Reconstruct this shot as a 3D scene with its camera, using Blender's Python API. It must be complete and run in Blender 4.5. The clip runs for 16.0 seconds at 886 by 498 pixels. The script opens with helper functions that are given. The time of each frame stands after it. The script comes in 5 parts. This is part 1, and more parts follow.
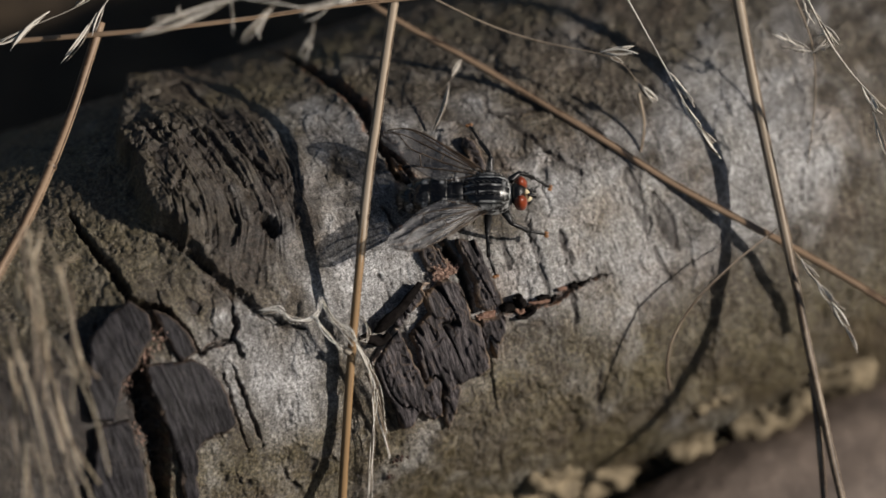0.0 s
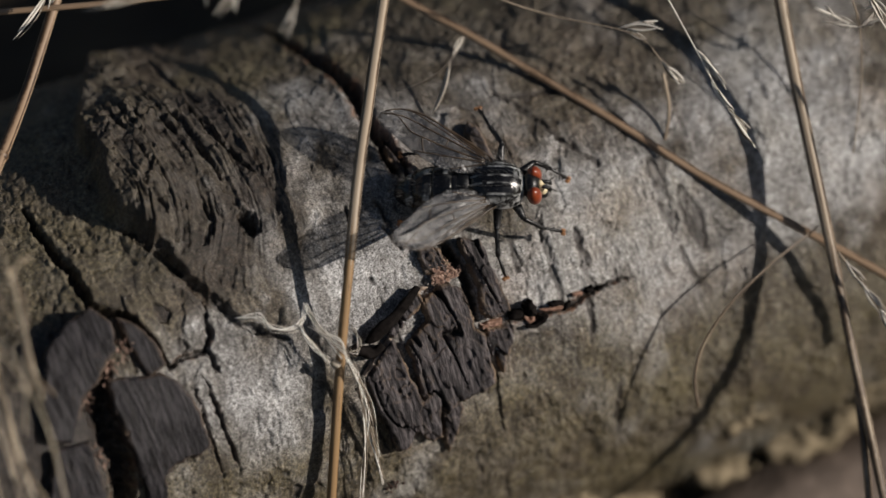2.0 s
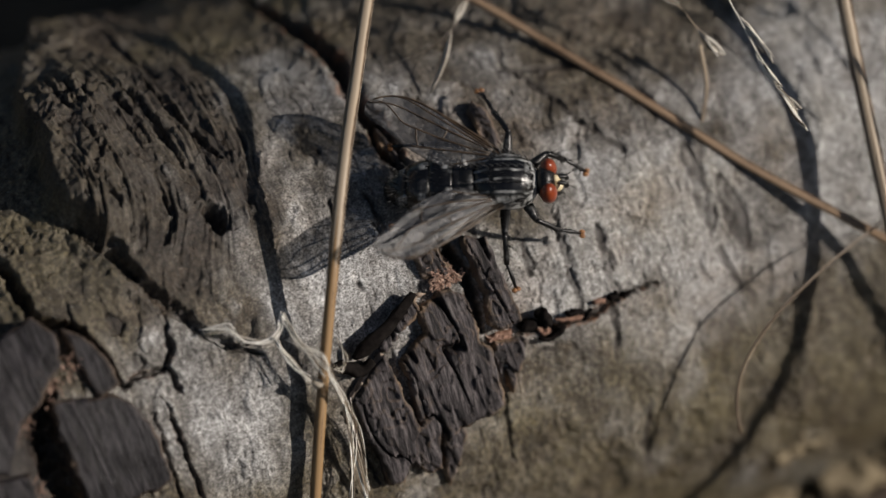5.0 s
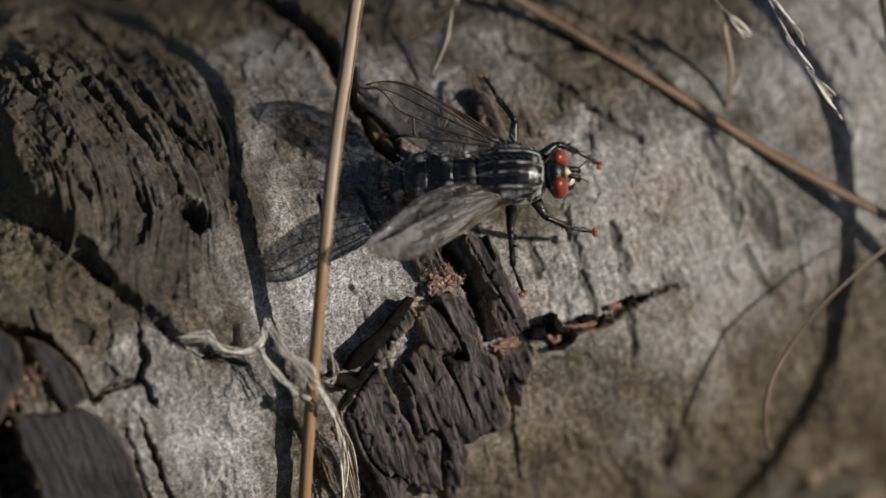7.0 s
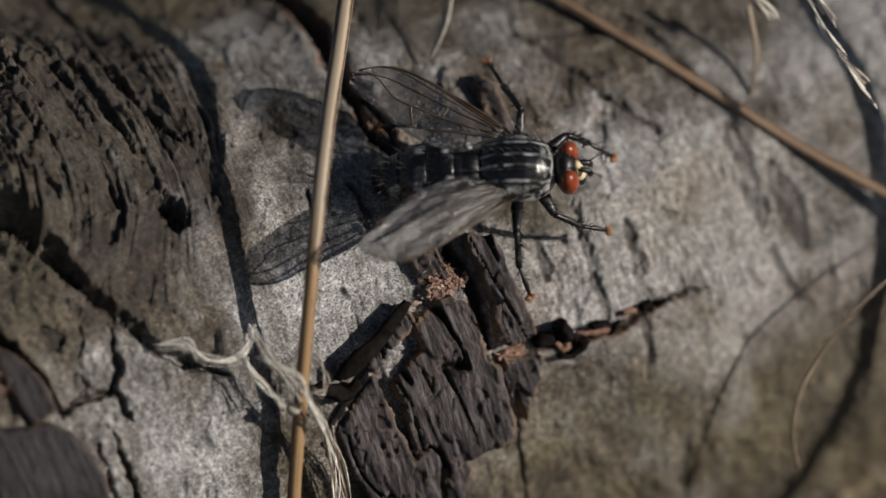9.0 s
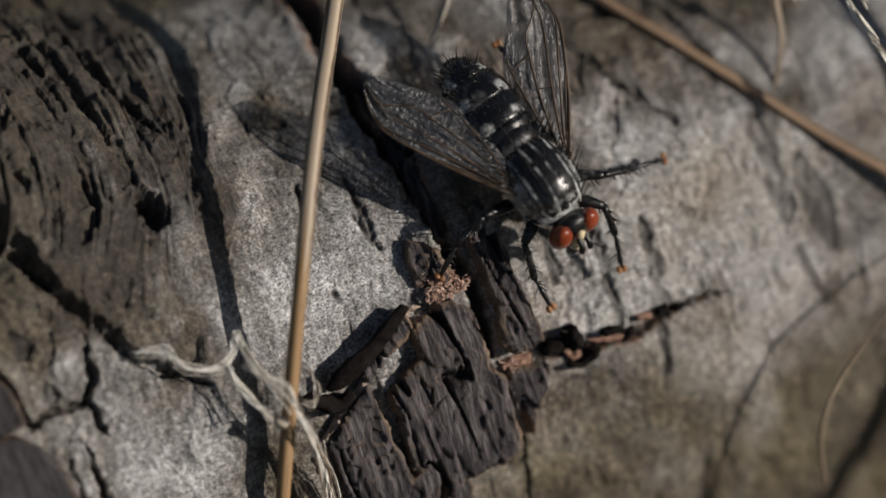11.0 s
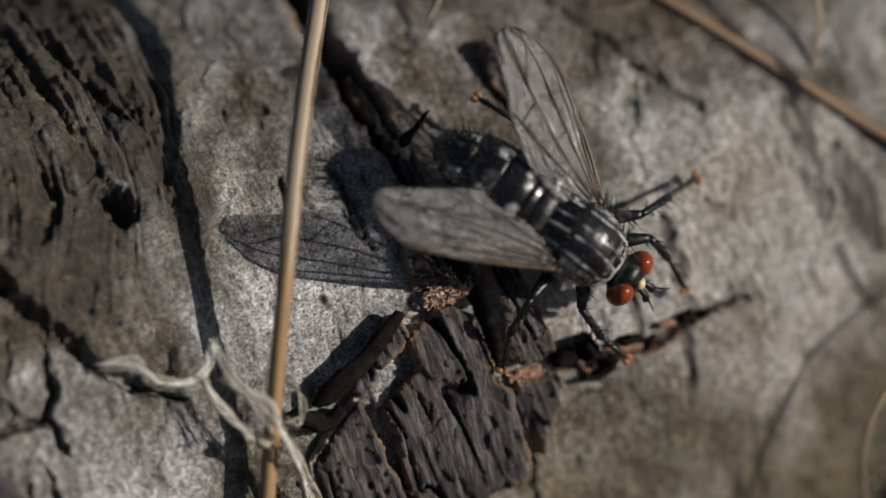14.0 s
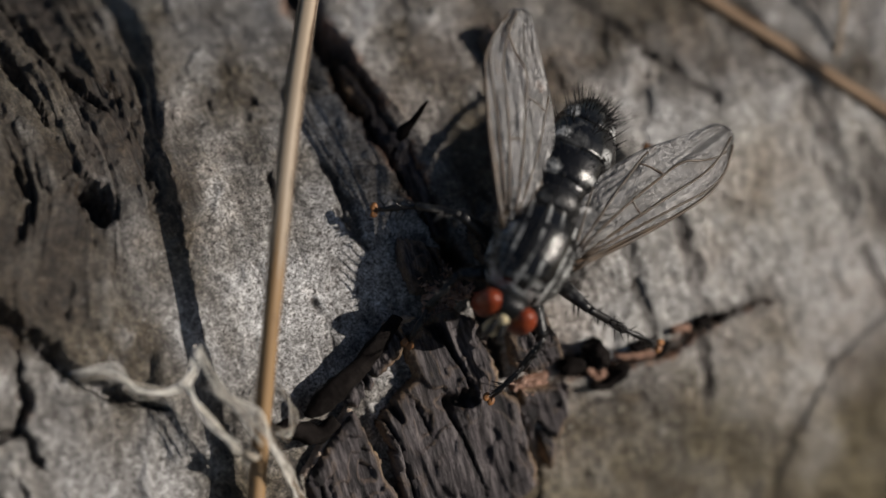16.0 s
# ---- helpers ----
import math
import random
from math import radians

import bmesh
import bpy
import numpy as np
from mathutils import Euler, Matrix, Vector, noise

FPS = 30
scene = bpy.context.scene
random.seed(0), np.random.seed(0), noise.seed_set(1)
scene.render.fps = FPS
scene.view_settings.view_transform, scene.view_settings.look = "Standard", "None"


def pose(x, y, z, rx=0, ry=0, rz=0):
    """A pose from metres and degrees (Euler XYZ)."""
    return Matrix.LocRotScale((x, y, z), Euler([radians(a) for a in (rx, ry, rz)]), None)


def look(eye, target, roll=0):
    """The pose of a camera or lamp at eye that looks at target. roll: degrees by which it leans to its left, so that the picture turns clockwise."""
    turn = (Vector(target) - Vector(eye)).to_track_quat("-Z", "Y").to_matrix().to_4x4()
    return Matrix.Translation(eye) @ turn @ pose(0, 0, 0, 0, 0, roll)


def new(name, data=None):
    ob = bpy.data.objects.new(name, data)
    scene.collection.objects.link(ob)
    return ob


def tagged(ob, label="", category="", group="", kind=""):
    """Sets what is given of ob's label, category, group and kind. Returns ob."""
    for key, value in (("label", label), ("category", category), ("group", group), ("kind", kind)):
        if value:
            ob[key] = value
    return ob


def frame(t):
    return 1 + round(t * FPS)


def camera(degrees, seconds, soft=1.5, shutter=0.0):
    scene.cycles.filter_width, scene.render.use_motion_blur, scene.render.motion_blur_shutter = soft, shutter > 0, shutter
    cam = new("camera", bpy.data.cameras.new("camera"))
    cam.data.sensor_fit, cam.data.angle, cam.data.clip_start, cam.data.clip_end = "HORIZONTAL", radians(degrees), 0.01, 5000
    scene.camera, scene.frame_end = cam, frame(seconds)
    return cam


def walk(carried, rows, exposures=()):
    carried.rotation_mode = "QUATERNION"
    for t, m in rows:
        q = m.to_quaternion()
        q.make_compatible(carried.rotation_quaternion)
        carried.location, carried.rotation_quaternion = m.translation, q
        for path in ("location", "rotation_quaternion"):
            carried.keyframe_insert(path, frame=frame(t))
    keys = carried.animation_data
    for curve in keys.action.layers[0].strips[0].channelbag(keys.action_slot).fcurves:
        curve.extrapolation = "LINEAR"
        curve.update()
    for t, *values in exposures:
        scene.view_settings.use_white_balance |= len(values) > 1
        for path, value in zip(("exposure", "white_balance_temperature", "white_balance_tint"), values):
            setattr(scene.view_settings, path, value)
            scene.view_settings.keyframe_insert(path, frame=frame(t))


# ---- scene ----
# Lengths below are in millimetres (MM turns them into metres). The log lies along x on the ground;
# a place on its bark is (s, q): s along the log, q round it from the crest towards the viewer's side.
MM = 0.001
R = 28.0

# ---- camera ----
AIM = Vector((-6.386, -15.044, 50.185)) * MM
BACK = Vector((-0.25116, -0.59169, 0.76604))
FAR = 1.2
cam = camera(2 * math.degrees(math.atan(0.04704 / FAR)), 16.0)
walk(cam, [(i / 2, look(AIM + BACK * (FAR / (1 + i / 32)), AIM)) for i in range(33)],
     exposures=[(0, -0.23), (10, -0.2), (16, -0.17)])

# ---- light ----
SUN = Vector((0.7035, -0.5235, 0.4806))
world = bpy.data.worlds.new("sky")
world.use_nodes = True
scene.world = world
wt = world.node_tree
sky = wt.nodes.new("ShaderNodeTexSky")
sky.sky_type = "NISHITA"
sky.sun_disc = False
sky.sun_elevation = math.asin(SUN.z)
sky.sun_rotation = math.atan2(SUN.x, SUN.y)
wt.links.new(sky.outputs[0], wt.nodes["Background"].inputs[0])
wt.nodes["Background"].inputs[1].default_value = 0.042
sun = new("sun", bpy.data.lights.new("sun", "SUN"))
sun.data.energy = 5.0
sun.data.angle = radians(0.6)
sun.data.color = (1.0, 0.91, 0.82)
sun.matrix_world = look(SUN, (0, 0, 0))


# ---- numeric noise ----
LATTICE = np.random.RandomState(7).rand(256, 256)


def vnoise(x, y, seed=0):
    x = np.asarray(x, float) + seed * 17.31
    y = np.asarray(y, float) + seed * 9.77
    xi, yi = np.floor(x).astype(int), np.floor(y).astype(int)
    u, v = x - xi, y - yi
    u, v = u * u * (3 - 2 * u), v * v * (3 - 2 * v)
    a, b = LATTICE[xi & 255, yi & 255], LATTICE[(xi + 1) & 255, yi & 255]
    c, e = LATTICE[xi & 255, (yi + 1) & 255], LATTICE[(xi + 1) & 255, (yi + 1) & 255]
    return (a * (1 - u) + b * u) * (1 - v) + (c * (1 - u) + e * u) * v


def fbm(x, y, seed=0, octaves=4, gain=0.5):
    total, amp, norm = 0.0, 1.0, 0.0
    for k in range(octaves):
        total = total + amp * vnoise(np.asarray(x) * 2.03 ** k, np.asarray(y) * 2.03 ** k, seed + 3 * k)
        norm += amp
        amp *= gain
    return total / norm - 0.5


def smooth(a, b, x):
    t = np.clip((x - a) / (b - a), 0, 1)
    return t * t * (3 - 2 * t)


def path_distance(S, Q, pts):
    """Distance from each place to a polyline on the bark, and how far along it (0 to 1)."""
    best = np.full(S.shape, 1e9)
    along = np.zeros(S.shape)
    n = len(pts) - 1
    for i in range(n):
        (a, b), (c, e) = pts[i], pts[i + 1]
        dx, dy = c - a, e - b
        t = np.clip(((S - a) * dx + (Q - b) * dy) / (dx * dx + dy * dy + 1e-9), 0, 1)
        r = np.hypot(S - a - t * dx, Q - b - t * dy)
        near = r < best
        best = np.where(near, r, best)
        along = np.where(near, (i + t) / n, along)
    return best, along


# ---- materials ----
def material(name):
    m = bpy.data.materials.new(name)
    m.use_nodes = True
    return m, m.node_tree.nodes, m.node_tree.links, m.node_tree.nodes["Principled BSDF"]


def ramp(nodes, links, source, stops):
    r = nodes.new("ShaderNodeValToRGB")
    while len(r.color_ramp.elements) < len(stops):
        r.color_ramp.elements.new(0.5)
    for el, (pos, col) in zip(r.color_ramp.elements, stops):
        el.position, el.color = pos, (*col, 1) if len(col) == 3 else col
    links.new(source, r.inputs[0])
    return r.outputs[0]


def noise_tex(nodes, links, scale, detail=6, rough=0.6, vector=None, stretch=None):
    """Noise in object space; scale is in features per metre."""
    n = nodes.new("ShaderNodeTexNoise")
    n.inputs["Scale"].default_value, n.inputs["Detail"].default_value = scale, detail
    n.inputs["Roughness"].default_value = rough
    if vector is None:
        vector = nodes.new("ShaderNodeTexCoord").outputs["Object"]
    if stretch:
        mp = nodes.new("ShaderNodeMapping")
        mp.inputs["Scale"].default_value = stretch
        links.new(vector, mp.inputs[0])
        vector = mp.outputs[0]
    links.new(vector, n.inputs["Vector"])
    return n.outputs[0]


def mix(nodes, links, fac, a, b, kind="MIX"):
    m = nodes.new("ShaderNodeMix")
    m.data_type, m.blend_type = "RGBA", kind
    for slot, v in ((0, fac), (6, a), (7, b)):
        if isinstance(v, (int, float)):
            m.inputs[slot].default_value = v
        elif isinstance(v, tuple):
            m.inputs[slot].default_value = (*v, 1)
        else:
            links.new(v, m.inputs[slot])
    return m.outputs[2]


def calc(nodes, links, op, a, b=None, clamp=False):
    m = nodes.new("ShaderNodeMath")
    m.operation, m.use_clamp = op, clamp
    for i, v in enumerate((a, b)):
        if isinstance(v, (int, float)):
            m.inputs[i].default_value = v
        elif v is not None:
            links.new(v, m.inputs[i])
    return m.outputs[0]


def bump(nodes, links, shader, height, distance, strength=1.0):
    b = nodes.new("ShaderNodeBump")
    b.inputs["Strength"].default_value, b.inputs["Distance"].default_value = strength, distance
    links.new(height, b.inputs["Height"])
    links.new(b.outputs[0], shader.inputs["Normal"])


def simple(name, dark, light, scale, rough, relief=0.0, stretch=None, metallic=0.0, spec=0.5):
    m, n, l, s = material(name)
    v = noise_tex(n, l, scale, stretch=stretch)
    l.new(ramp(n, l, v, [(0.3, dark), (0.7, light)]), s.inputs["Base Color"])
    s.inputs["Roughness"].default_value, s.inputs["Metallic"].default_value = rough, metallic
    s.inputs["Specular IOR Level"].default_value = spec
    if relief:
        bump(n, l, s, v, relief)
    return m


def bark_material():
    m, n, l, s = material("birch_bark")
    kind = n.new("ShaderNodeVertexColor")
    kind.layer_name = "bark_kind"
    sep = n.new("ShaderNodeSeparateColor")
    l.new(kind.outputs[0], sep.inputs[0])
    pale, dark, moss_and_shade = sep.outputs[0], sep.outputs[1], sep.outputs[2]
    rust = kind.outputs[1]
    big = noise_tex(n, l, 160, 8, 0.65)
    mid = noise_tex(n, l, 420, 5, 0.6)
    grit = noise_tex(n, l, 2300, 6, 0.8)
    fine = noise_tex(n, l, 6500, 5, 0.8)
    streak = noise_tex(n, l, 1100, 4, 0.65, stretch=(1.0, 0.16, 0.16))
    tone = calc(n, l, "ADD", calc(n, l, "MULTIPLY", grit, 0.6), calc(n, l, "ADD", calc(n, l, "MULTIPLY", mid, 0.22), calc(n, l, "MULTIPLY", streak, 0.18)))
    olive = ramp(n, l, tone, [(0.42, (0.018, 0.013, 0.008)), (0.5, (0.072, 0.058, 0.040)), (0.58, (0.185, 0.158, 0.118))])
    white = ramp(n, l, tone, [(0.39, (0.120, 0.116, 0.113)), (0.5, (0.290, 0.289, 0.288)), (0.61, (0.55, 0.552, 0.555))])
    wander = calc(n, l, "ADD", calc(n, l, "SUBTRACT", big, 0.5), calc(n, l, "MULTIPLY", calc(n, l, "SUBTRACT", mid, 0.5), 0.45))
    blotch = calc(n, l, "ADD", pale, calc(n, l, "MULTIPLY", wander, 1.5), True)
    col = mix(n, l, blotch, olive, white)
    brown = noise_tex(n, l, 95, 6, 0.7)
    col = mix(n, l, ramp(n, l, brown, [(0.5, (0, 0, 0)), (0.66, (0.55, 0.55, 0.55))]), col, mix(n, l, 1.0, col, (0.74, 0.55, 0.40), "MULTIPLY"))
    col = mix(n, l, 1.0, col, ramp(n, l, fine, [(0.40, (0.25, 0.235, 0.21)), (0.5, (0.97, 0.97, 0.97)), (0.60, (1.6, 1.6, 1.6))]), "MULTIPLY")
    # tiny bright glints, scattered at random and painted into the colour
    glint = ramp(n, l, noise_tex(n, l, 4200, 1, 0.5), [(0.71, (0, 0, 0)), (0.77, (1, 1, 1))])
    col = mix(n, l, calc(n, l, "MULTIPLY", glint, 0.6), col, (0.62, 0.61, 0.59))
    green = ramp(n, l, grit, [(0.38, (0.028, 0.022, 0.009)), (0.51, (0.112, 0.091, 0.042)), (0.64, (0.26, 0.215, 0.11))])
    col = mix(n, l, calc(n, l, "MULTIPLY", moss_and_shade, ramp(n, l, big, [(0.35, (0, 0, 0)), (0.62, (0.8, 0.8, 0.8))])), col, green)
    rusty = ramp(n, l, fine, [(0.3, (0.085, 0.034, 0.016)), (0.7, (0.33, 0.155, 0.075))])
    col = mix(n, l, rust, rusty, col)
    specks = ramp(n, l, noise_tex(n, l, 3600, 2, 0.5), [(0.33, (1, 1, 1)), (0.38, (0, 0, 0))])
    smudge = ramp(n, l, noise_tex(n, l, 950, 4, 0.65, stretch=(1.0, 0.6, 0.6)), [(0.32, (0.5, 0.5, 0.5)), (0.42, (0, 0, 0))])
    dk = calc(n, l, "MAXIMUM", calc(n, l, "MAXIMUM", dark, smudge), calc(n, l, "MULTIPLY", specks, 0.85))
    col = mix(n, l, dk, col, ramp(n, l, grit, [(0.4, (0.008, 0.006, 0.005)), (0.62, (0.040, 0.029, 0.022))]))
    l.new(col, s.inputs["Base Color"])
    s.inputs["Roughness"].default_value = 0.40
    s.inputs["Specular IOR Level"].default_value = 0.6
    bump(n, l, s, calc(n, l, "ADD", grit, calc(n, l, "MULTIPLY", fine, 0.5)), 0.00009)
    l.new(calc(n, l, "SUBTRACT", 0.00017, calc(n, l, "MULTIPLY", blotch, 0.00009)), s.inputs["Normal"].links[0].from_node.inputs["Distance"])
    return m


def plate_material(name, tones, relief, spec):
    m, n, l, s = material(name)
    kind = n.new("ShaderNodeVertexColor")
    kind.layer_name = "bark_kind"
    sep = n.new("ShaderNodeSeparateColor")
    l.new(kind.outputs[0], sep.inputs[0])
    v = noise_tex(n, l, 2600, 6, 0.72, stretch=(1.0, 0.14, 0.14))
    w = noise_tex(n, l, 260, 5, 0.6)
    fine = noise_tex(n, l, 5200, 4, 0.7)
    col = ramp(n, l, v, [(0.40, tones[0]), (0.5, tones[1]), (0.62, tones[2])])
    # near-black shade painted into the fissures
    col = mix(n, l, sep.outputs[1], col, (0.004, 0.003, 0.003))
    col = mix(n, l, ramp(n, l, w, [(0.60, (0, 0, 0)), (0.75, (0.3, 0.3, 0.3))]), col, (0.11, 0.085, 0.07))
    rim = calc(n, l, "MULTIPLY", sep.outputs[0], ramp(n, l, w, [(0.42, (0, 0, 0)), (0.6, (1, 1, 1))]))
    col = mix(n, l, rim, col, ramp(n, l, fine, [(0.35, (0.10, 0.06, 0.035)), (0.65, (0.32, 0.23, 0.15))]))
    l.new(col, s.inputs["Base Color"])
    s.inputs["Roughness"].default_value = 0.6
    s.inputs["Specular IOR Level"].default_value = spec
    bump(n, l, s, calc(n, l, "ADD", v, calc(n, l, "MULTIPLY", fine, 0.4)), relief)
    return m


BARK = bark_material()
PLATE = plate_material("dark_inner_bark", ((0.006, 0.005, 0.006), (0.038, 0.032, 0.035), (0.13, 0.115, 0.117)), 0.0003, 0.4)
SLATE = plate_material("smooth_slate_bark", ((0.007, 0.006, 0.007), (0.019, 0.0175, 0.020), (0.038, 0.035, 0.039)), 0.0001, 0.25)
RUST = simple("rusty_bark_crumbs", (0.16, 0.080, 0.055), (0.62, 0.44, 0.35), 2500, 0.9, 0.0002)
SCRAP = simple("dark_red_scrap", (0.02, 0.012, 0.010), (0.11, 0.05, 0.035), 2500, 0.6, 0.0002)
RUSTY_FLAKE = simple("rusty_inner_bark", (0.09, 0.045, 0.03), (0.34, 0.20, 0.14), 1500, 0.7, 0.0002)
PALE_FLAKE = simple("pale_flake", (0.17, 0.12, 0.09), (0.50, 0.40, 0.32), 1800, 0.75, 0.0002)
CURL = simple("black_bark", (0.004, 0.0032, 0.003), (0.016, 0.0135, 0.0125), 1200, 0.9, 0.0002, spec=0.06)
WOOD = simple("cut_wood", (0.22, 0.14, 0.08), (0.42, 0.30, 0.19), 300, 0.8, 0.0003)


def straw_material(name, dark, mid, light, rough=0.5):
    """Dry straw: streaks run along each stalk, with blotches and fine relief."""
    m, n, l, s = material(name)
    at = n.new("ShaderNodeAttribute")
    at.attribute_name = "streak"
    blot = noise_tex(n, l, 260, 5, 0.65)
    grain = noise_tex(n, l, 2600, 4, 0.7)
    k = calc(n, l, "ADD", calc(n, l, "MULTIPLY", at.outputs["Fac"], 0.55), calc(n, l, "MULTIPLY", calc(n, l, "ADD", blot, calc(n, l, "MULTIPLY", grain, 0.5)), 0.45))
    l.new(ramp(n, l, k, [(0.40, dark), (0.51, mid), (0.62, light)]), s.inputs["Base Color"])
    s.inputs["Roughness"].default_value = rough
    bump(n, l, s, k, 0.00006)
    return m


STRAW = straw_material("dry_straw", (0.05, 0.032, 0.02), (0.165, 0.12, 0.081), (0.37, 0.30, 0.22))
STRAW_BROWN = straw_material("brown_straw", (0.028, 0.015, 0.008), (0.105, 0.062, 0.034), (0.28, 0.195, 0.125))
AMBER = straw_material("amber_straw", (0.025, 0.012, 0.005), (0.12, 0.066, 0.027), (0.27, 0.17, 0.08))
PALE = straw_material("pale_hay", (0.16, 0.11, 0.06), (0.36, 0.28, 0.18), (0.58, 0.50, 0.38))
HUSK = straw_material("pale_husk", (0.07, 0.052, 0.034), (0.34, 0.29, 0.23), (0.74, 0.70, 0.62))
FIBRE = straw_material("bleached_fibre", (0.34, 0.30, 0.24), (0.62, 0.58, 0.50), (0.88, 0.86, 0.80), 0.6)
EARTH = simple("dark_earth", (0.022, 0.015, 0.008), (0.085, 0.058, 0.032), 90, 0.9, 0.004)
BRANCH = simple("brown_branch_bark", (0.055, 0.041, 0.033), (0.155, 0.12, 0.097), 250, 0.75, 0.0006)
LITTER = simple("pale_litter", (0.06, 0.046, 0.026), (0.25, 0.20, 0.125), 260, 0.8, 0.0004)


# ---- making meshes ----
def link_mesh(name, verts, faces, mat, parent=None, label="", smooth_faces=True):
    """One mesh object; verts are in millimetres, in the space of its thing."""
    me = bpy.data.meshes.new(name)
    me.from_pydata([tuple(c * MM for c in v) for v in verts], [], faces)
    if smooth_faces:
        me.polygons.foreach_set("use_smooth", [True] * len(me.polygons))
    me.materials.append(mat)
    ob = new(name, me)
    ob.parent = parent
    return tagged(ob, label)


def part(name, bm, mat, parent, label="", base=(0, 0, 0)):
    """One mesh from a bmesh in millimetres, moved so that base is the thing's origin."""
    bmesh.ops.translate(bm, verts=bm.verts, vec=-Vector(base))
    bmesh.ops.scale(bm, verts=bm.verts, vec=(MM, MM, MM))
    for f in bm.faces:
        f.smooth = True
    me = bpy.data.meshes.new(name)
    bm.to_mesh(me)
    bm.free()
    me.materials.append(mat)
    ob = new(name, me)
    ob.parent = parent
    return tagged(ob, label)


def thing(name, base, label, category, group=""):
    ob = new(name)
    ob.empty_display_size = 0.002
    ob.location = Vector(base) * MM
    return tagged(ob, label, category, group)


def spline(pts, step=0.8):
    """Catmull-Rom points through pts."""
    p = [Vector(v) for v in pts]
    p = [p[0] * 2 - p[1]] + p + [p[-1] * 2 - p[-2]]
    out = []
    for i in range(1, len(p) - 2):
        a, b, c, e = p[i - 1:i + 3]
        n = max(2, int((c - b).length / step))
        for k in range(n):
            t = k / n
            out.append(0.5 * (2 * b + (c - a) * t + (2 * a - 5 * b + 4 * c - e) * t * t + (3 * b - a - 3 * c + e) * t ** 3))
    return out + [p[-2]]


def tube(bm, pts, radius, sides=8, ridge=0.0, seed=0, flat=1.0):
    """A tapering tube along pts; radius is a function of 0..1 or a number."""
    rng = random.Random(seed)
    streak = bm.verts.layers.float.get("streak") or bm.verts.layers.float.new("streak")
    tone = [rng.random() for _ in range(sides)]
    rad = radius if callable(radius) else (lambda t: radius)
    n = len(pts)
    tan = [(pts[min(i + 1, n - 1)] - pts[max(i - 1, 0)]).normalized() for i in range(n)]
    side = tan[0].orthogonal().normalized()
    phase = [1 + ridge * rng.uniform(-1, 1) for _ in range(sides)]
    rings = []
    for i in range(n):
        side = (side - tan[i] * side.dot(tan[i])).normalized()
        up = tan[i].cross(side)
        r = max(rad(i / (n - 1)), 0.004)
        rings.append([bm.verts.new(pts[i] + (side * math.cos(a) + up * flat * math.sin(a)) * r * phase[k])
                      for k, a in enumerate(2 * math.pi * k / sides for k in range(sides))])
    for i, row in enumerate(rings):
        for k, v in enumerate(row):
            v[streak] = min(max(tone[k] + 0.35 * noise.noise((k * 3.1 + seed, i * 0.12, 0)), 0), 1)
    for a, b in zip(rings, rings[1:]):
        for k in range(sides):
            bm.faces.new((a[k], a[(k + 1) % sides], b[(k + 1) % sides], b[k]))
    bm.faces.new(rings[0][::-1])
    bm.faces.new(rings[-1])
    return bm


def lathe(bm, profile, sides=28, squash=(1, 1), lift=0.0):
    """A body along x from (x, radius, z) rows."""
    rings = [[bm.verts.new((x, r * squash[0] * math.cos(a), z + r * squash[1] * math.sin(a)))
              for a in (2 * math.pi * k / sides for k in range(sides))] for x, r, z in profile]
    for a, b in zip(rings, rings[1:]):
        for k in range(sides):
            bm.faces.new((a[k], b[k], b[(k + 1) % sides], a[(k + 1) % sides]))
    bm.faces.new(rings[0])
    bm.faces.new(rings[-1][::-1])
    return bm


def blob(bm, centre, radii, u=24, v=14):
    made = bmesh.ops.create_uvsphere(bm, u_segments=u, v_segments=v, radius=1.0)["verts"]
    bmesh.ops.scale(bm, verts=made, vec=radii)
    bmesh.ops.translate(bm, verts=made, vec=centre)
    return made


def inside(S, Q, poly):
    hit = np.zeros(S.shape, bool)
    for (a, b), (c, e) in zip(poly, poly[1:] + poly[:1]):
        cross = ((b > Q) != (e > Q)) & (S < (c - a) * (Q - b) / (e - b + 1e-12) + a)
        hit ^= cross
    return hit


# ---- the log ----
def on_log(s, q, h=0.0):
    a = q / R
    return Vector((s, -(R + h) * math.sin(a), R + (R + h) * math.cos(a)))


# cracks: half width, depth, rust on the lips, and the way they take
CRACKS = [
    (0.75, 1.7, 0.7, [(-12.49, -24.91), (-11.16, -13.69), (-9.31, -6.59), (-8.38, -2.49), (-8.52, 2.22), (-7.82, 7.44), (-7.19, 10.75), (-6.70, 15.49), (-6.32, 18.71)]),
    (0.50, 1.6, 0.1, [(-42.20, -1.78), (-42.16, 2.44), (-40.90, 7.35), (-40.48, 11.57), (-37.60, 13.81), (-36.10, 16.84), (-35.49, 19.23)]),
    (0.60, 1.0, 0.0, [(-34.28, 6.88), (-32.45, 9.59), (-30.32, 13.28), (-27.87, 17.25), (-23.76, 20.43)], 0.35),
    (0.26, 0.9, 0.5, [(-30.28, 14.58), (-30.68, 17.93), (-31.62, 19.20), (-33.91, 18.91), (-35.74, 19.59)]),
    (0.22, 0.7, 0.2, [(-31.35, 18.97), (-30.70, 21.18)]),
]
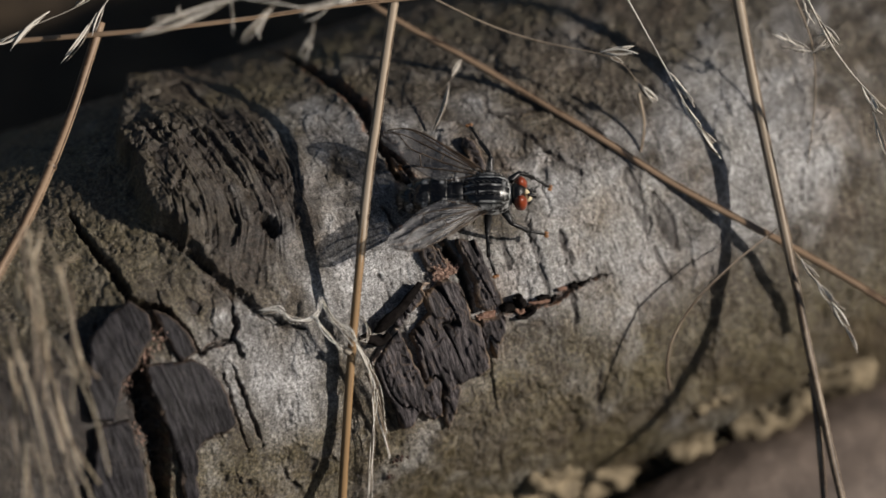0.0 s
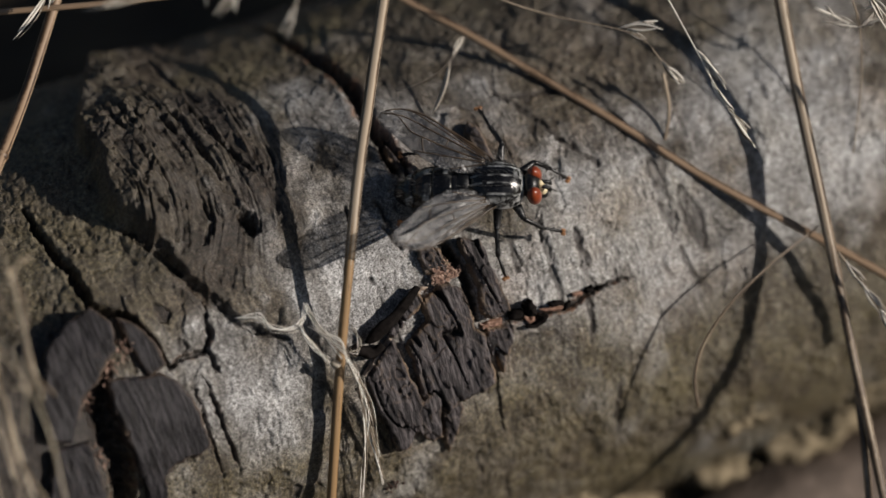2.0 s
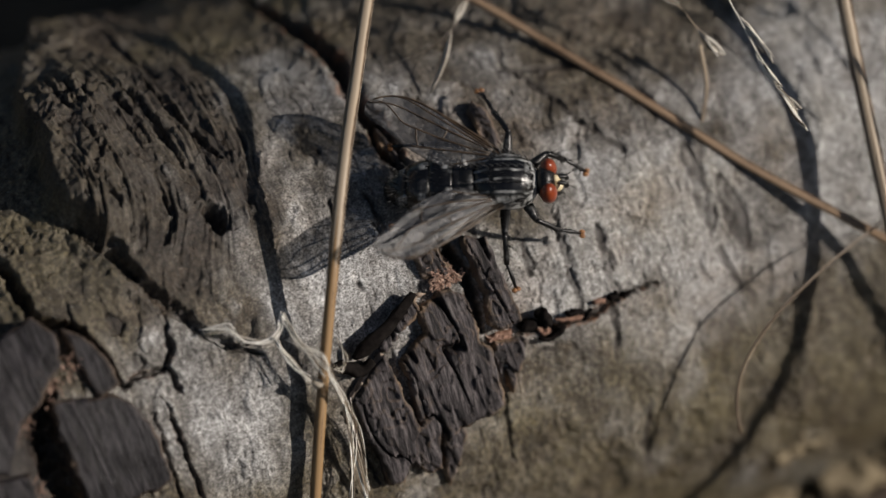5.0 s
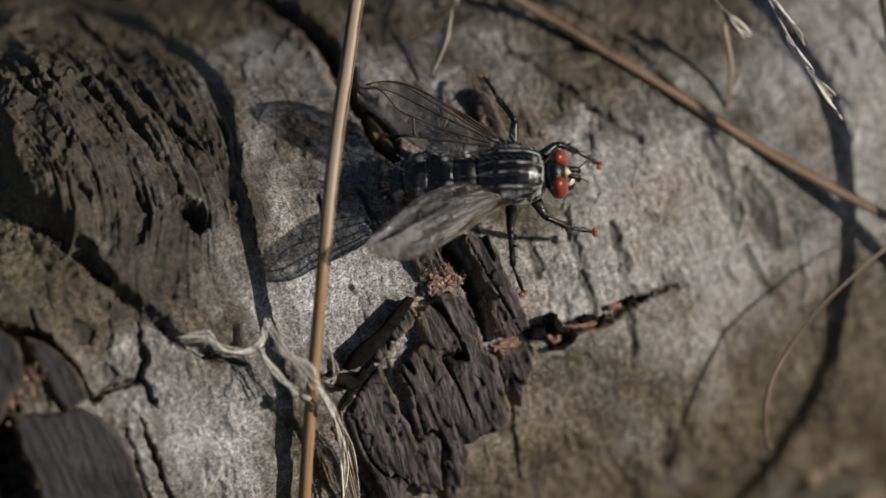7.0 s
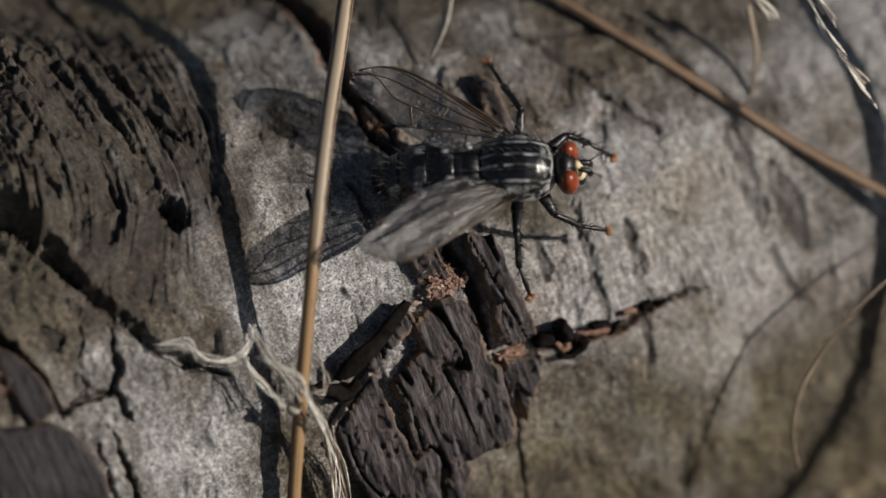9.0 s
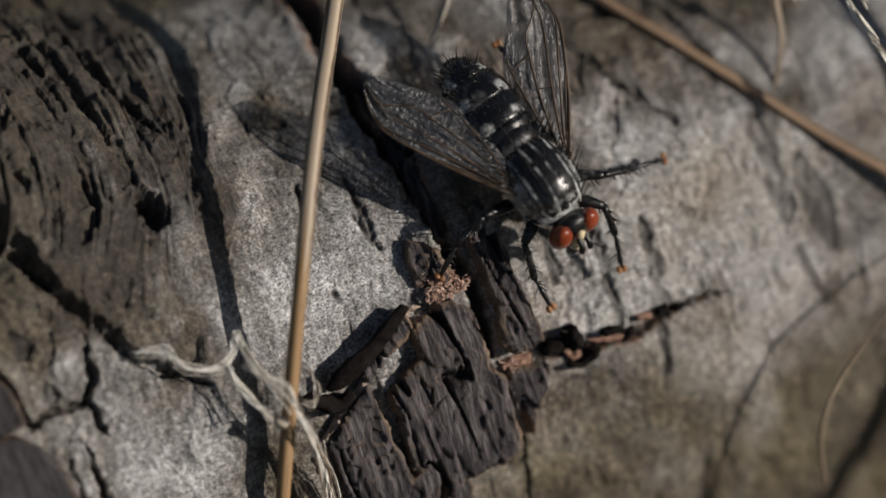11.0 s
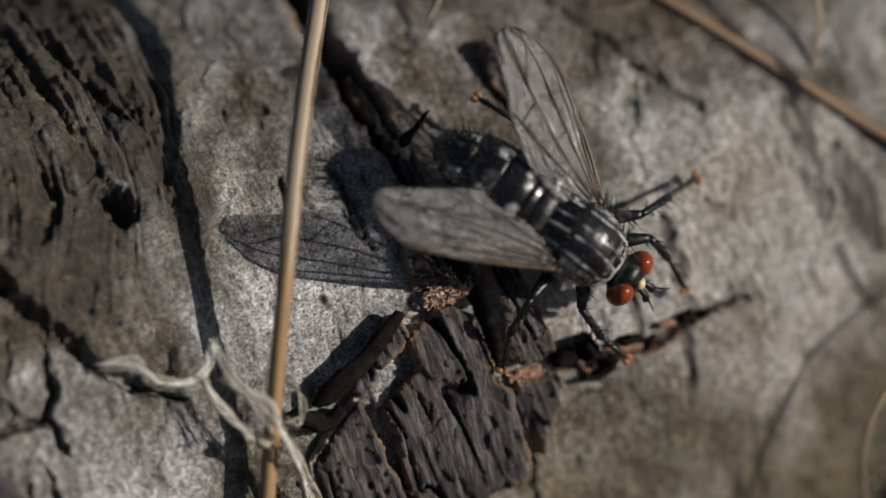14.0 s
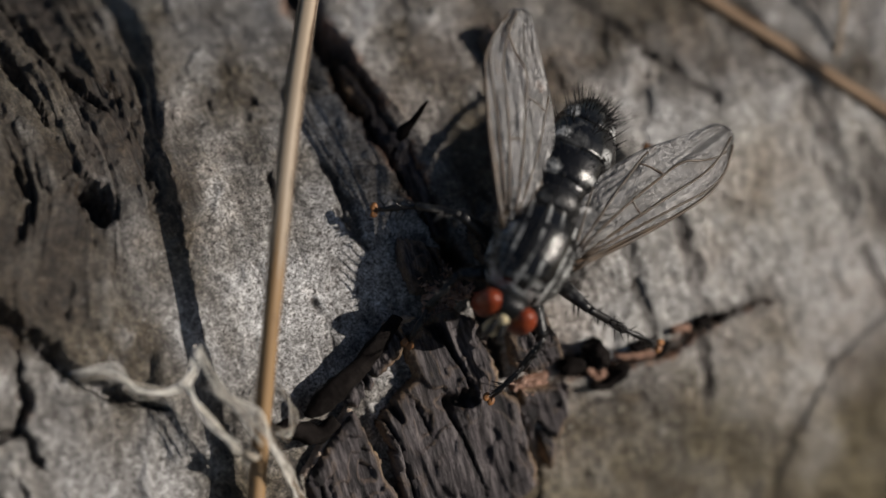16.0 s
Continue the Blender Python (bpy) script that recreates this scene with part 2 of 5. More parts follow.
CRACKS += [
    (0.30, 1.0, 1.0, [(-4.39, 25.32), (-0.57, 25.71), (2.03, 25.77), (3.66, 25.78), (5.48, 25.09), (8.17, 24.85), (10.44, 24.94)]),
    (0.20, 0.7, 0.3, [(-32.67, 21.06), (-31.91, 26.35), (-31.37, 31.47)]),
    (0.15, 0.6, 0.3, [(-33.69, 21.67), (-33.38, 28.45), (-33.00, 31.25)]),
    (0.14, 0.5, 0.0, [(-4.83, 29.40), (-4.91, 33.47), (-5.03, 36.34)]),
    (0.16, 0.5, 0.0, [(-18.75, 26.78), (-17.05, 32.68), (-16.65, 34.24)]),
    (0.50, 1.4, 0.3, [(-6.45, 16.55), (-5.57, 19.24), (-5.53, 22.18), (-5.42, 24.22)]),
    (1.30, 2.6, 0.4, [(-41.12, 16.50), (-42.91, 20.94), (-42.62, 26.70), (-43.26, 34.58)]),
]
# furrows torn into the burl
CRACKS += [
    (0.35, 0.5, 0.0, [(-25.8, -14.2), (-24.1, -15.6), (-23.7, -9.8), (-22.5, -6.0)], 0.4),
    (0.40, 0.7, 0.0, [(-26.9, -5.8), (-25.6, -3.2), (-25.0, 0.5), (-24.3, 3.7)], 0.4),
    (0.35, 0.6, 0.0, [(-30.5, -14.0), (-29.0, -11.8), (-26.6, -12.2)], 0.4),
    (0.35, 0.5, 0.0, [(-33.5, -5.5), (-30.4, -4.6), (-27.7, -3.9), (-26.4, -1.5)], 0.4),
    (0.35, 0.5, 0.0, [(-31.0, -1.4), (-30.3, 0.8), (-31.6, 2.5), (-30.7, 6.6)], 0.4),
    (0.30, 0.5, 0.0, [(-26.8, 5.5), (-26.9, 7.8), (-28.5, 9.6)], 0.4),
    (0.60, 1.0, 0.0, [(-35.0, 5.1), (-32.8, 7.9), (-31.2, 11.4)], 0.4),
    (0.35, 0.8, 0.0, [(-24.0, -5.3), (-23.0, -0.6), (-21.1, 4.0)], 0.4),
]
# dark lenticels and thin marks: half width, depth, two ends
MARKS = [
    (0.26, 0.30, (2.94, 18.34), (3.06, 24.82)), (0.26, 0.32, (6.14, 18.53), (6.20, 24.87)),
    (0.20, 0.28, (5.59, 24.67), (5.38, 28.81)), (0.24, 0.25, (-0.41, 17.42), (-0.20, 20.95)),
    (0.20, 0.25, (-14.21, 17.04), (-14.13, 17.95)), (0.55, 0.5, (-34.49, 13.41), (-34.27, 15.27)),
    (0.35, 0.4, (-33.70, 16.97), (-33.60, 18.57)), (0.60, 0.3, (15.3, 14.7), (15.5, 22.0)),
    (0.65, 0.3, (17.3, 18.3), (18.0, 24.5)), (0.16, 0.2, (15.69, 23.74), (16.62, 27.90)),
    (0.18, 0.2, (6.75, 35.52), (6.20, 40.84)),
]
SPOTS = [
    (0.22, 0.35, (-13.95, 9.80), (-14.51, 12.94)), (0.22, 0.35, (-11.12, 10.42), (-10.57, 14.54)), (0.18, 0.3, (-11.30, 13.01), (-10.60, 15.49)),
    (0.14, 0.25, (-15.52, 4.43), (-15.59, 5.15)), (0.16, 0.25, (-13.34, 5.05), (-13.26, 5.64)), (0.14, 0.2, (3.31, 16.72), (2.83, 19.10)),
    (0.15, 0.2, (-7.91, 37.52), (-7.81, 40.81)), (0.13, 0.2, (-5.20, 41.08), (-5.04, 44.85)),
    (0.30, 0.4, (-29.40, 34.77), (-29.13, 36.20)), (0.30, 0.4, (-28.83, 36.92), (-28.40, 37.70)),
]
SPOTS += [
    (0.70, 2.2, (-23.70, 8.20), (-23.60, 9.30)),
    (0.40, 0.4, (-26.27, 34.69), (-26.23, 35.81)), (0.22, 0.3, (-35.78, 33.03), (-35.85, 33.85)),
    (0.20, 0.3, (-34.45, 33.93), (-34.51, 34.77)), (0.22, 0.3, (-33.45, 34.59), (-33.44, 35.46)),
    (0.30, 0.3, (4.54, 4.13), (6.23, 7.11)), (0.30, 0.3, (6.23, 7.11), (7.78, 9.75)),
    (0.24, 0.25, (7.78, 9.75), (10.61, 13.74)), (0.30, 0.3, (3.63, 3.48), (9.35, 5.16)),
    (0.14, 0.2, (6.10, 5.09), (7.98, 4.51)), (0.18, 0.2, (-0.91, 27.08), (0.24, 27.78)),
]
# pale worn skin and painted sheen; negative amounts darken, partly for shade: place, size, amount
TONE_PATCHES = [
    ((3.17, 21.69), 4.5, 1.3), ((8.61, 18.99), 5.5, 0.6), ((-16.10, 17.83), 4.5, 0.8), ((24.46, 15.06), 12, 0.85),
    ((37.55, 17.27), 11, 0.5), ((33.01, 8.48), 9, 0.2), ((26.35, 25.84), 8, 0.2), ((-26.53, 25.54), 6, 0.9), ((-36.38, 12.27), 5.5, 0.6), ((-29.12, 19.05), 6, 0.75), ((-21.71, 14.45), 4.5, 0.2),
    ((-18.93, -2.20), 8, -0.15), ((-43.52, -0.59), 11, -1.2), ((-27.62, -19.46), 8, -0.5), ((-32.83, 8.09), 6, -0.5), ((31.25, 30.73), 9, -0.8), ((9.91, 3.85), 8, -0.4),
]
TONE_PATCHES += [
    ((9.99, 35.99), 7, -0.3), ((-18.44, 10.95), 5, 0.2), ((-0.58, 21.14), 3.5, 0.5), ((6.16, 22.64), 3.5, 0.5), ((-6.67, 29.45), 6, 0.25), ((10.34, 9.10), 7, -0.3), ((-23.92, 8.41), 5, 0.6), ((-17.38, 3.49), 6, 0.4), ((-12.31, 0.68), 5, 0.3), ((-17.45, -1.20), 7, 0.8), ((5.33, 10.15), 5, 0.3), ((-37.61, 31.69), 4, 0.7), ((12.20, 27.11), 7, 0.7),
]
KNOT = (-26.04, 1.68)
CHUNK = (-30.34, -5.31)
# outline of the raised shoulder of broken bark beside the knot
SHOULDER = [(-22.7, -20.8), (-29.4, -17.9), (-34.4, -7.8), (-35.1, -1.1), (-35.6, 3.0), (-32.5, 7.5), (-26.0, 6.0), (-21.0, 0.0), (-19.0, -9.0), (-18.5, -16.0)]
# lines that the torn fibres of the burl follow, from its sunny side to its far edge
FLOW = [
    [(-18.4, -20.8), (-19.4, -5.5), (-19.9, 3.1), (-20.0, 8.9), (-20.6, 13.2)],
    [(-22.7, -17.0), (-22.1, -6.3), (-21.4, 1.1), (-20.9, 5.8), (-21.2, 9.3), (-22.1, 12.4)],
    [(-25.2, -14.2), (-25.1, -4.7), (-24.5, 1.3), (-24.8, 5.6), (-26.1, 9.2), (-28.2, 12.0)],
    [(-28.9, -9.6), (-27.9, -1.6), (-27.7, 3.3), (-27.4, 7.2), (-28.6, 10.0), (-31.1, 11.4)],
    [(-32.9, -6.3), (-30.8, -0.3), (-30.5, 3.6), (-31.1, 6.7), (-31.9, 8.9), (-34.3, 10.0)],
    [(-34.7, -6.6), (-34.1, -0.6), (-33.8, 3.2), (-34.2, 6.1), (-35.8, 8.0), (-38.4, 8.7)],
]


def skin(S, Q, size=8.0, seed=91):
    """Above zero where the thin outer skin is still on."""
    return fbm(S / (0.7 * size), Q / size, seed, 5, 0.6) - 0.05


def paleness(S, Q):
    """How pale grey the bark is; less so over the crest and low down."""
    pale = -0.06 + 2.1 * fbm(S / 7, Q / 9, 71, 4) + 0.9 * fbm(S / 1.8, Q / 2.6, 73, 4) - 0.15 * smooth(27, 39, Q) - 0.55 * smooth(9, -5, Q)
    pale = pale + 0.22 * smooth(0.0, 0.02, skin(S, Q)) + 0.15 * smooth(0.0, 0.02, skin(S, Q, 4.0, 92))
    for (a, b), size, amount in TONE_PATCHES:
        pale = pale + amount * np.exp(-(np.hypot(S - a, Q - b) / size) ** 2)
    return pale


def relief(S, Q):
    """The bark's own relief in millimetres, without cracks."""
    coarse = 0.28 + 0.9 * np.clip(0.5 - paleness(S, Q), 0, 1)
    h = 1.5 * fbm(S / 26, Q / 20, 1, 2) + 0.50 * fbm(S / 6, Q / 6, 2, 3) + 0.42 * coarse * fbm(S / 1.5, Q / 1.9, 5, 5, 0.65)
    h = h + 0.30 * coarse * fbm(S / 0.5, Q / 0.7, 8, 3, 0.7) - 0.3 * np.clip(fbm(S / 0.7, Q / 1.6, 9, 3) - 0.22, 0, 1)
    # thin skins that have peeled off in patches leave low steps
    h = h + 0.16 * smooth(0.0, 0.02, skin(S, Q)) + 0.10 * smooth(0.0, 0.02, skin(S, Q, 4.0, 92))
    # the log sinks towards this end, which turns it from the sun
    h = h - 0.17 * np.clip(-34 - S, 0, 24) * smooth(20, 8, Q)
    d = np.hypot((S - KNOT[0]) / 9.5, (Q - KNOT[1] - 0.5) / 13.0)
    lump = smooth(1.25, 0.4, d)
    # torn fibres: each place takes the number of the flow lines near it
    near = [1 / (path_distance(S, Q, line)[0] ** 2 + 0.15) for line in FLOW]
    flow = sum(k * w for k, w in enumerate(near)) / sum(near)
    flow = flow + 0.35 * fbm(S / 4, Q / 5, 11, 2) + 0.05 * fbm(S / 1.2, Q / 2.4, 12, 2)
    rough = smooth(1.12, 0.72, d + 0.35 * fbm(S / 3, Q / 3, 14, 3))
    strength = 0.35 + 1.3 * np.clip(fbm(S / 3.5, Q / 5, 13, 3) + 0.32, 0, 1)
    groove = strength * (0.8 * fbm(flow * 3.4, Q / 8.0, 25, 3, 0.4) + 0.7 * fbm(flow * 8.0, Q / 8.0, 26, 2, 0.4) + 0.55 * fbm(flow * 18, Q / 6.0, 28, 2, 0.5))
    chunk = np.exp(-(np.hypot((S - CHUNK[0]) / 1.25, (Q - CHUNK[1] - 0.8) / 0.62) / 3.6) ** 2)
    ring = list(SHOULDER)
    far, _ = path_distance(S, Q, ring + ring[:1])
    step = smooth(-0.5, 0.9, np.where(inside(S, Q, ring), far, -far) + 1.3 * fbm(S / 1.8, Q / 1.8, 19, 4))
    # the far edge of the shoulder breaks off steeply, the sunny one runs out
    step = step * (0.12 + 0.88 * smooth(-21, -31, S + 0.25 * Q + 3))
    h = h + step * (2.7 + 1.4 * fbm(S / 3, Q / 3, 20, 3)) + lump * 1.1 + rough * 0.16 * fbm(S / 0.7, Q / 0.7, 15, 4) + rough * 1.0 * groove
    h = h + chunk * (0.3 + 2.2 * np.abs(fbm(S / 1.4, Q / 1.4, 17, 4)) + 1.5 * fbm(S / 0.55, Q / 0.55, 18, 4))
    rough = np.maximum(rough, 0.9 * chunk)
    return h, np.maximum(rough, 0.6 * step), rough * smooth(-0.02, -0.22, groove)


def bark(S, Q):
    """Relief with cracks, and what kind of bark lies there: pale, dark, moss with painted shade, not rusty."""
    h, rough, groove = relief(S, Q)
    ws, wq = S + 1.0 * fbm(S / 1.1, Q / 1.1, 21, 5, 0.7), Q + 1.0 * fbm(S / 1.1, Q / 1.1, 22, 5, 0.7)
    # stained burl wood, with extra shade painted into its grooves
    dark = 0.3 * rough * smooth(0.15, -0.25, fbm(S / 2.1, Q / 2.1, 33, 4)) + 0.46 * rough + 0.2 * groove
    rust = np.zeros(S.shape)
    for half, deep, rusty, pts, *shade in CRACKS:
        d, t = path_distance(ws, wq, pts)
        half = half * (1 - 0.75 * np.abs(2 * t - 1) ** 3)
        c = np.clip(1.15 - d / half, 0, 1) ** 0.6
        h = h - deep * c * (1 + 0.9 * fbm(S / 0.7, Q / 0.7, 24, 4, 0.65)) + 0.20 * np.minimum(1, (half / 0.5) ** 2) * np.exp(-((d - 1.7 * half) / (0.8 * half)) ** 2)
        # dark inner bark, and the crack's shade painted in with its depth
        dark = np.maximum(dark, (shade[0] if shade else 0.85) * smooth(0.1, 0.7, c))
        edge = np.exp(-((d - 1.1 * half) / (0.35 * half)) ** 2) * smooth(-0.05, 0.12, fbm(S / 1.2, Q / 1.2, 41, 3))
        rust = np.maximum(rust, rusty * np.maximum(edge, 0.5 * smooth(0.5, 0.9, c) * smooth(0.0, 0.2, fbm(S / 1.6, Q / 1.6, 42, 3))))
    for half, deep, a, b in MARKS:
        # a band of brown bark between two broken dark edges
        d, t = path_distance(ws, wq, [a, b])
        half = 1.25 * half * (1 - 0.7 * np.abs(2 * t - 1) ** 4)
        edge = np.exp(-((d - half) / 0.19) ** 2) * smooth(-0.2, 0.1, fbm(S / 0.8, Q / 1.4, 43, 3))
        band = smooth(1.1, 0.8, d / half)
        h = h - 0.6 * deep * band - 0.5 * deep * edge
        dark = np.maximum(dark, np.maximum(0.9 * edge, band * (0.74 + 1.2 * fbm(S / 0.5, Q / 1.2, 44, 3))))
    for half, deep, a, b in SPOTS:
        d, t = path_distance(ws, wq, [a, b])
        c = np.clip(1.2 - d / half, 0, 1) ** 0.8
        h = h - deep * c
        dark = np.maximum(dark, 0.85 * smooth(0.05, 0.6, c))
    # small lenticels round the log, and bare dark bark towards one end
    lent = smooth(0.24, 0.32, fbm(S / 0.30, Q / 1.5, 51, 2))
    h = h - 0.12 * lent
    dark = np.maximum(dark, 0.5 * lent)
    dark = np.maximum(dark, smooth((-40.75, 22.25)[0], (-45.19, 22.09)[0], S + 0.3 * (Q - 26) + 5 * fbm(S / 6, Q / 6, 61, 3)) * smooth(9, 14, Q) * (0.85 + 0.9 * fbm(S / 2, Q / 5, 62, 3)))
    pale = paleness(S, Q) - 0.3 * rough - 0.5 * groove
    # shade over the log's left end, painted in as less pale, greener bark
    painted_shade = smooth((-30.50, 2.30)[0], (-38.78, -1.15)[0], S + 4 * fbm(S / 6, Q / 6, 77, 3)) * smooth(21, 10, Q + 4 * fbm(S / 6, Q / 6, 78, 3))
    pale = pale - 0.9 * painted_shade
    moss_and_shade = smooth(-0.05, 0.25, fbm(S / 7, Q / 7, 81, 4)) * (0.45 + 0.65 * smooth(4, -12, Q)) + 0.9 * smooth(25, 38, Q) + 0.9 * painted_shade
    kind = np.stack([np.clip(pale, 0, 1), np.clip(dark, 0, 1), np.clip(moss_and_shade, 0, 1), 1 - np.clip(rust, 0, 1)], -1)
    return h, kind


def grid_mesh(name, S, Q, h, kind, mat, closed=False, keep=None):
    """A mesh over a grid of places on the bark."""
    rows, cols = S.shape
    a = Q / R
    co = np.stack([S, -(R + h) * np.sin(a), R + (R + h) * np.cos(a)], -1).reshape(-1, 3) * MM
    i, j = np.meshgrid(np.arange(rows - 1), np.arange(cols if closed else cols - 1), indexing="ij")
    k = (j + 1) % cols
    quads = np.stack([i * cols + j, (i + 1) * cols + j, (i + 1) * cols + k, i * cols + k], -1)
    if keep is not None:
        quads = quads[keep]
    quads = quads.reshape(-1, 4)[:, ::-1]
    used, flat = np.unique(quads, return_inverse=True)
    me = bpy.data.meshes.new(name)
    me.vertices.add(len(used))
    me.vertices.foreach_set("co", co[used].ravel())
    me.loops.add(quads.size)
    me.loops.foreach_set("vertex_index", flat.ravel().astype(np.int32))
    me.polygons.add(len(quads))
    me.polygons.foreach_set("loop_start", np.arange(0, quads.size, 4, dtype=np.int32))
    me.polygons.foreach_set("use_smooth", np.ones(len(quads), bool))
    me.update(calc_edges=True)
    if kind is not None:
        layer = me.attributes.new("bark_kind", "FLOAT_COLOR", "POINT")
        layer.data.foreach_set("color", kind.reshape(-1, 4)[used].ravel())
    me.materials.append(mat)
    me.validate()
    return new(name, me)


def make_log():
    log = thing("birch_log", (0, 0, 0), "weathered grey birch log with cracked peeling bark lying on the ground", "log")
    s = np.concatenate([np.linspace(-260, -60, 70)[:-1], np.arange(-60, -45, 0.2), np.arange(-45, 20, 0.125), np.arange(20, 56, 0.2), np.linspace(56, 260, 70)])
    q = np.concatenate([np.arange(-27, -12, 0.18), np.arange(-12, 38, 0.13), np.arange(38, 62, 0.2), np.linspace(62, 2 * math.pi * R - 27, 60)[:-1]])
    S, Q = np.meshgrid(s, q, indexing="ij")
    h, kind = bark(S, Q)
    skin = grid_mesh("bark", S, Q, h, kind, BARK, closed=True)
    skin.parent = log
    for end in (-260, 260):
        bm = bmesh.new()
        tube(bm, [Vector((end - 1, 0, R)), Vector((end + 1, 0, R))], R - 1.5, 48)
        part("cut_end", bm, WOOD, log, "pale sawn end of the log")
    return log


def bark_plate(log, outline, lift, seed, angle=80, name="bark_plate", mat=None, crack=1.0, curl=0.0, ragged=0.5):
    """A flake of dark bark: a cracked slab with ragged edges that follows the log."""
    o = np.array(outline)
    lo, hi = o.min(0) - 1, o.max(0) + 1
    S, Q = np.meshgrid(np.arange(lo[0], hi[0], 0.10), np.arange(lo[1], hi[1], 0.10), indexing="ij")
    wob = ragged * fbm(S / 1.0, Q / 1.0, seed, 4, 0.6)
    wob2 = ragged * fbm(S / 1.0, Q / 1.0, seed + 5, 4, 0.6)
    ring = list(map(tuple, outline))
    hit = inside(S + wob, Q + wob2, ring)
    d, _ = path_distance(S + wob, Q + wob2, ring + ring[:1])
    c, n = math.cos(radians(angle)), math.sin(radians(angle))
    along, across = S * c + Q * n, -S * n + Q * c
    bend = across + 0.5 * fbm(S / 3, Q / 4, seed + 8, 3)
    gate = smooth(-0.10, 0.02, fbm(across / 2.2, along / 3.0, seed + 9, 3))
    fiss = np.abs(fbm(bend / 1.8, along / 10.0, seed + 14, 2, 0.4)) / 0.03 + 1 - gate
    big, _, _ = relief(S, Q)
    flat = 1.5 * fbm(S / 26, Q / 20, 1, 2) + 0.55 * fbm(S / 6, Q / 6, 2, 4)
    grain = min(1.0, 0.25 + crack)
    top = np.maximum(flat, big - 0.5) + lift + 0.30 * fbm(S / 2.2, Q / 2.2, seed + 2, 3) + grain * (0.34 * fbm(across / 0.26, along / 6.0, seed + 3, 2, 0.5) + 0.10 * fbm(S / 0.36, Q / 0.5, seed + 6, 3, 0.6))
    ledge = 5.0 * (fbm(across / 1.5, along / 2.6, seed + 4, 3, 0.45) + 0.5)
    top = top + 1.1 * crack * (np.floor(ledge) + smooth(0.0, 0.14, ledge - np.floor(ledge))) / 5.0
    top = top - crack * 0.95 * smooth(0.8, 0.1, fiss)
    top = top - 0.25 * smooth(0.35, 0.0, d) + curl * smooth(1.4, 0.0, d)
    h = np.where(hit, top, big - 2.2)
    rim = smooth(0.42, 0.08, d) * (1.0 if crack > 0.2 else 0.35)
    # fissures that are cut above get painted shade as well
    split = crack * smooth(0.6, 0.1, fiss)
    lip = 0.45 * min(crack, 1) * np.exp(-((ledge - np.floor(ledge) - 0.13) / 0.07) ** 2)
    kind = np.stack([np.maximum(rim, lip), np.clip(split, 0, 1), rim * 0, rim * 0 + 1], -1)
    grown = hit.copy()
    for ax in (0, 1):
        for sh in (-1, 1):
            grown |= np.roll(hit, sh, ax)
    cell = grown[:-1, :-1] & grown[1:, :-1] & grown[1:, 1:] & grown[:-1, 1:]
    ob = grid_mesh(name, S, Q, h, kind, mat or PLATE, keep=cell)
    ob.parent = log
    return ob


log = make_log()
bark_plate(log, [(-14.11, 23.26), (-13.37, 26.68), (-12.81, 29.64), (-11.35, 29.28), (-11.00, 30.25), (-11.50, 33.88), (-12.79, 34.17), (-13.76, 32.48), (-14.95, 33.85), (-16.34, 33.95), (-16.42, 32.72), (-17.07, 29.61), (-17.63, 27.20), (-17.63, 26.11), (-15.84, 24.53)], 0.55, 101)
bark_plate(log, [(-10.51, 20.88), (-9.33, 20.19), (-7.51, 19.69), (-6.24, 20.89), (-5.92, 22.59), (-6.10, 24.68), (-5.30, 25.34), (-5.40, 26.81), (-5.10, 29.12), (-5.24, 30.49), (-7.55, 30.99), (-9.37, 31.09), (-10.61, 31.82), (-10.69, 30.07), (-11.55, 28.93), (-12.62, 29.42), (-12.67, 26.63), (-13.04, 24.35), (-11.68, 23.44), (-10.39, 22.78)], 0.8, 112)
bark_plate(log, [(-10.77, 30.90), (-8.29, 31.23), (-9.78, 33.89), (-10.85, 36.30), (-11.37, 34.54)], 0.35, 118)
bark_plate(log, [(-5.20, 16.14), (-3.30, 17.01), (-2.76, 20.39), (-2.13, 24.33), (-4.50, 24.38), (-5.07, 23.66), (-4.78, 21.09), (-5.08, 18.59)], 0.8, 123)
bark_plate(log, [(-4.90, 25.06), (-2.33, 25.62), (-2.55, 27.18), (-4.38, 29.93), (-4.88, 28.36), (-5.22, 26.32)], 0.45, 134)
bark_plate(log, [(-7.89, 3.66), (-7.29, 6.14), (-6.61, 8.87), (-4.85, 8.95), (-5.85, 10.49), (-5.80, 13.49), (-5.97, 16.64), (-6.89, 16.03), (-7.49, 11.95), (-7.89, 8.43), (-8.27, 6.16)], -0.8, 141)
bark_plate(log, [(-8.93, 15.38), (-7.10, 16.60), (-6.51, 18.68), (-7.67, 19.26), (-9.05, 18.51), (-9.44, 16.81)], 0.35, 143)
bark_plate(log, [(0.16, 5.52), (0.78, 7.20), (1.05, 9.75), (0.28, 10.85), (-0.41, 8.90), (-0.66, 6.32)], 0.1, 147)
# smooth dark plates that lift towards the viewer's end
bark_plate(log, [(-41.68, 18.70), (-38.60, 19.30), (-36.40, 19.75), (-35.20, 20.60), (-34.40, 22.10), (-33.85, 24.60), (-33.75, 27.30), (-35.40, 28.20), (-37.40, 28.30), (-38.60, 29.00), (-38.82, 31.27), (-39.83, 35.86), (-41.30, 35.31), (-40.73, 29.61), (-41.41, 24.55), (-41.92, 21.25)], 1.0, 156, 80, "bark_plate", SLATE, 0.10, 0.0, 0.9)
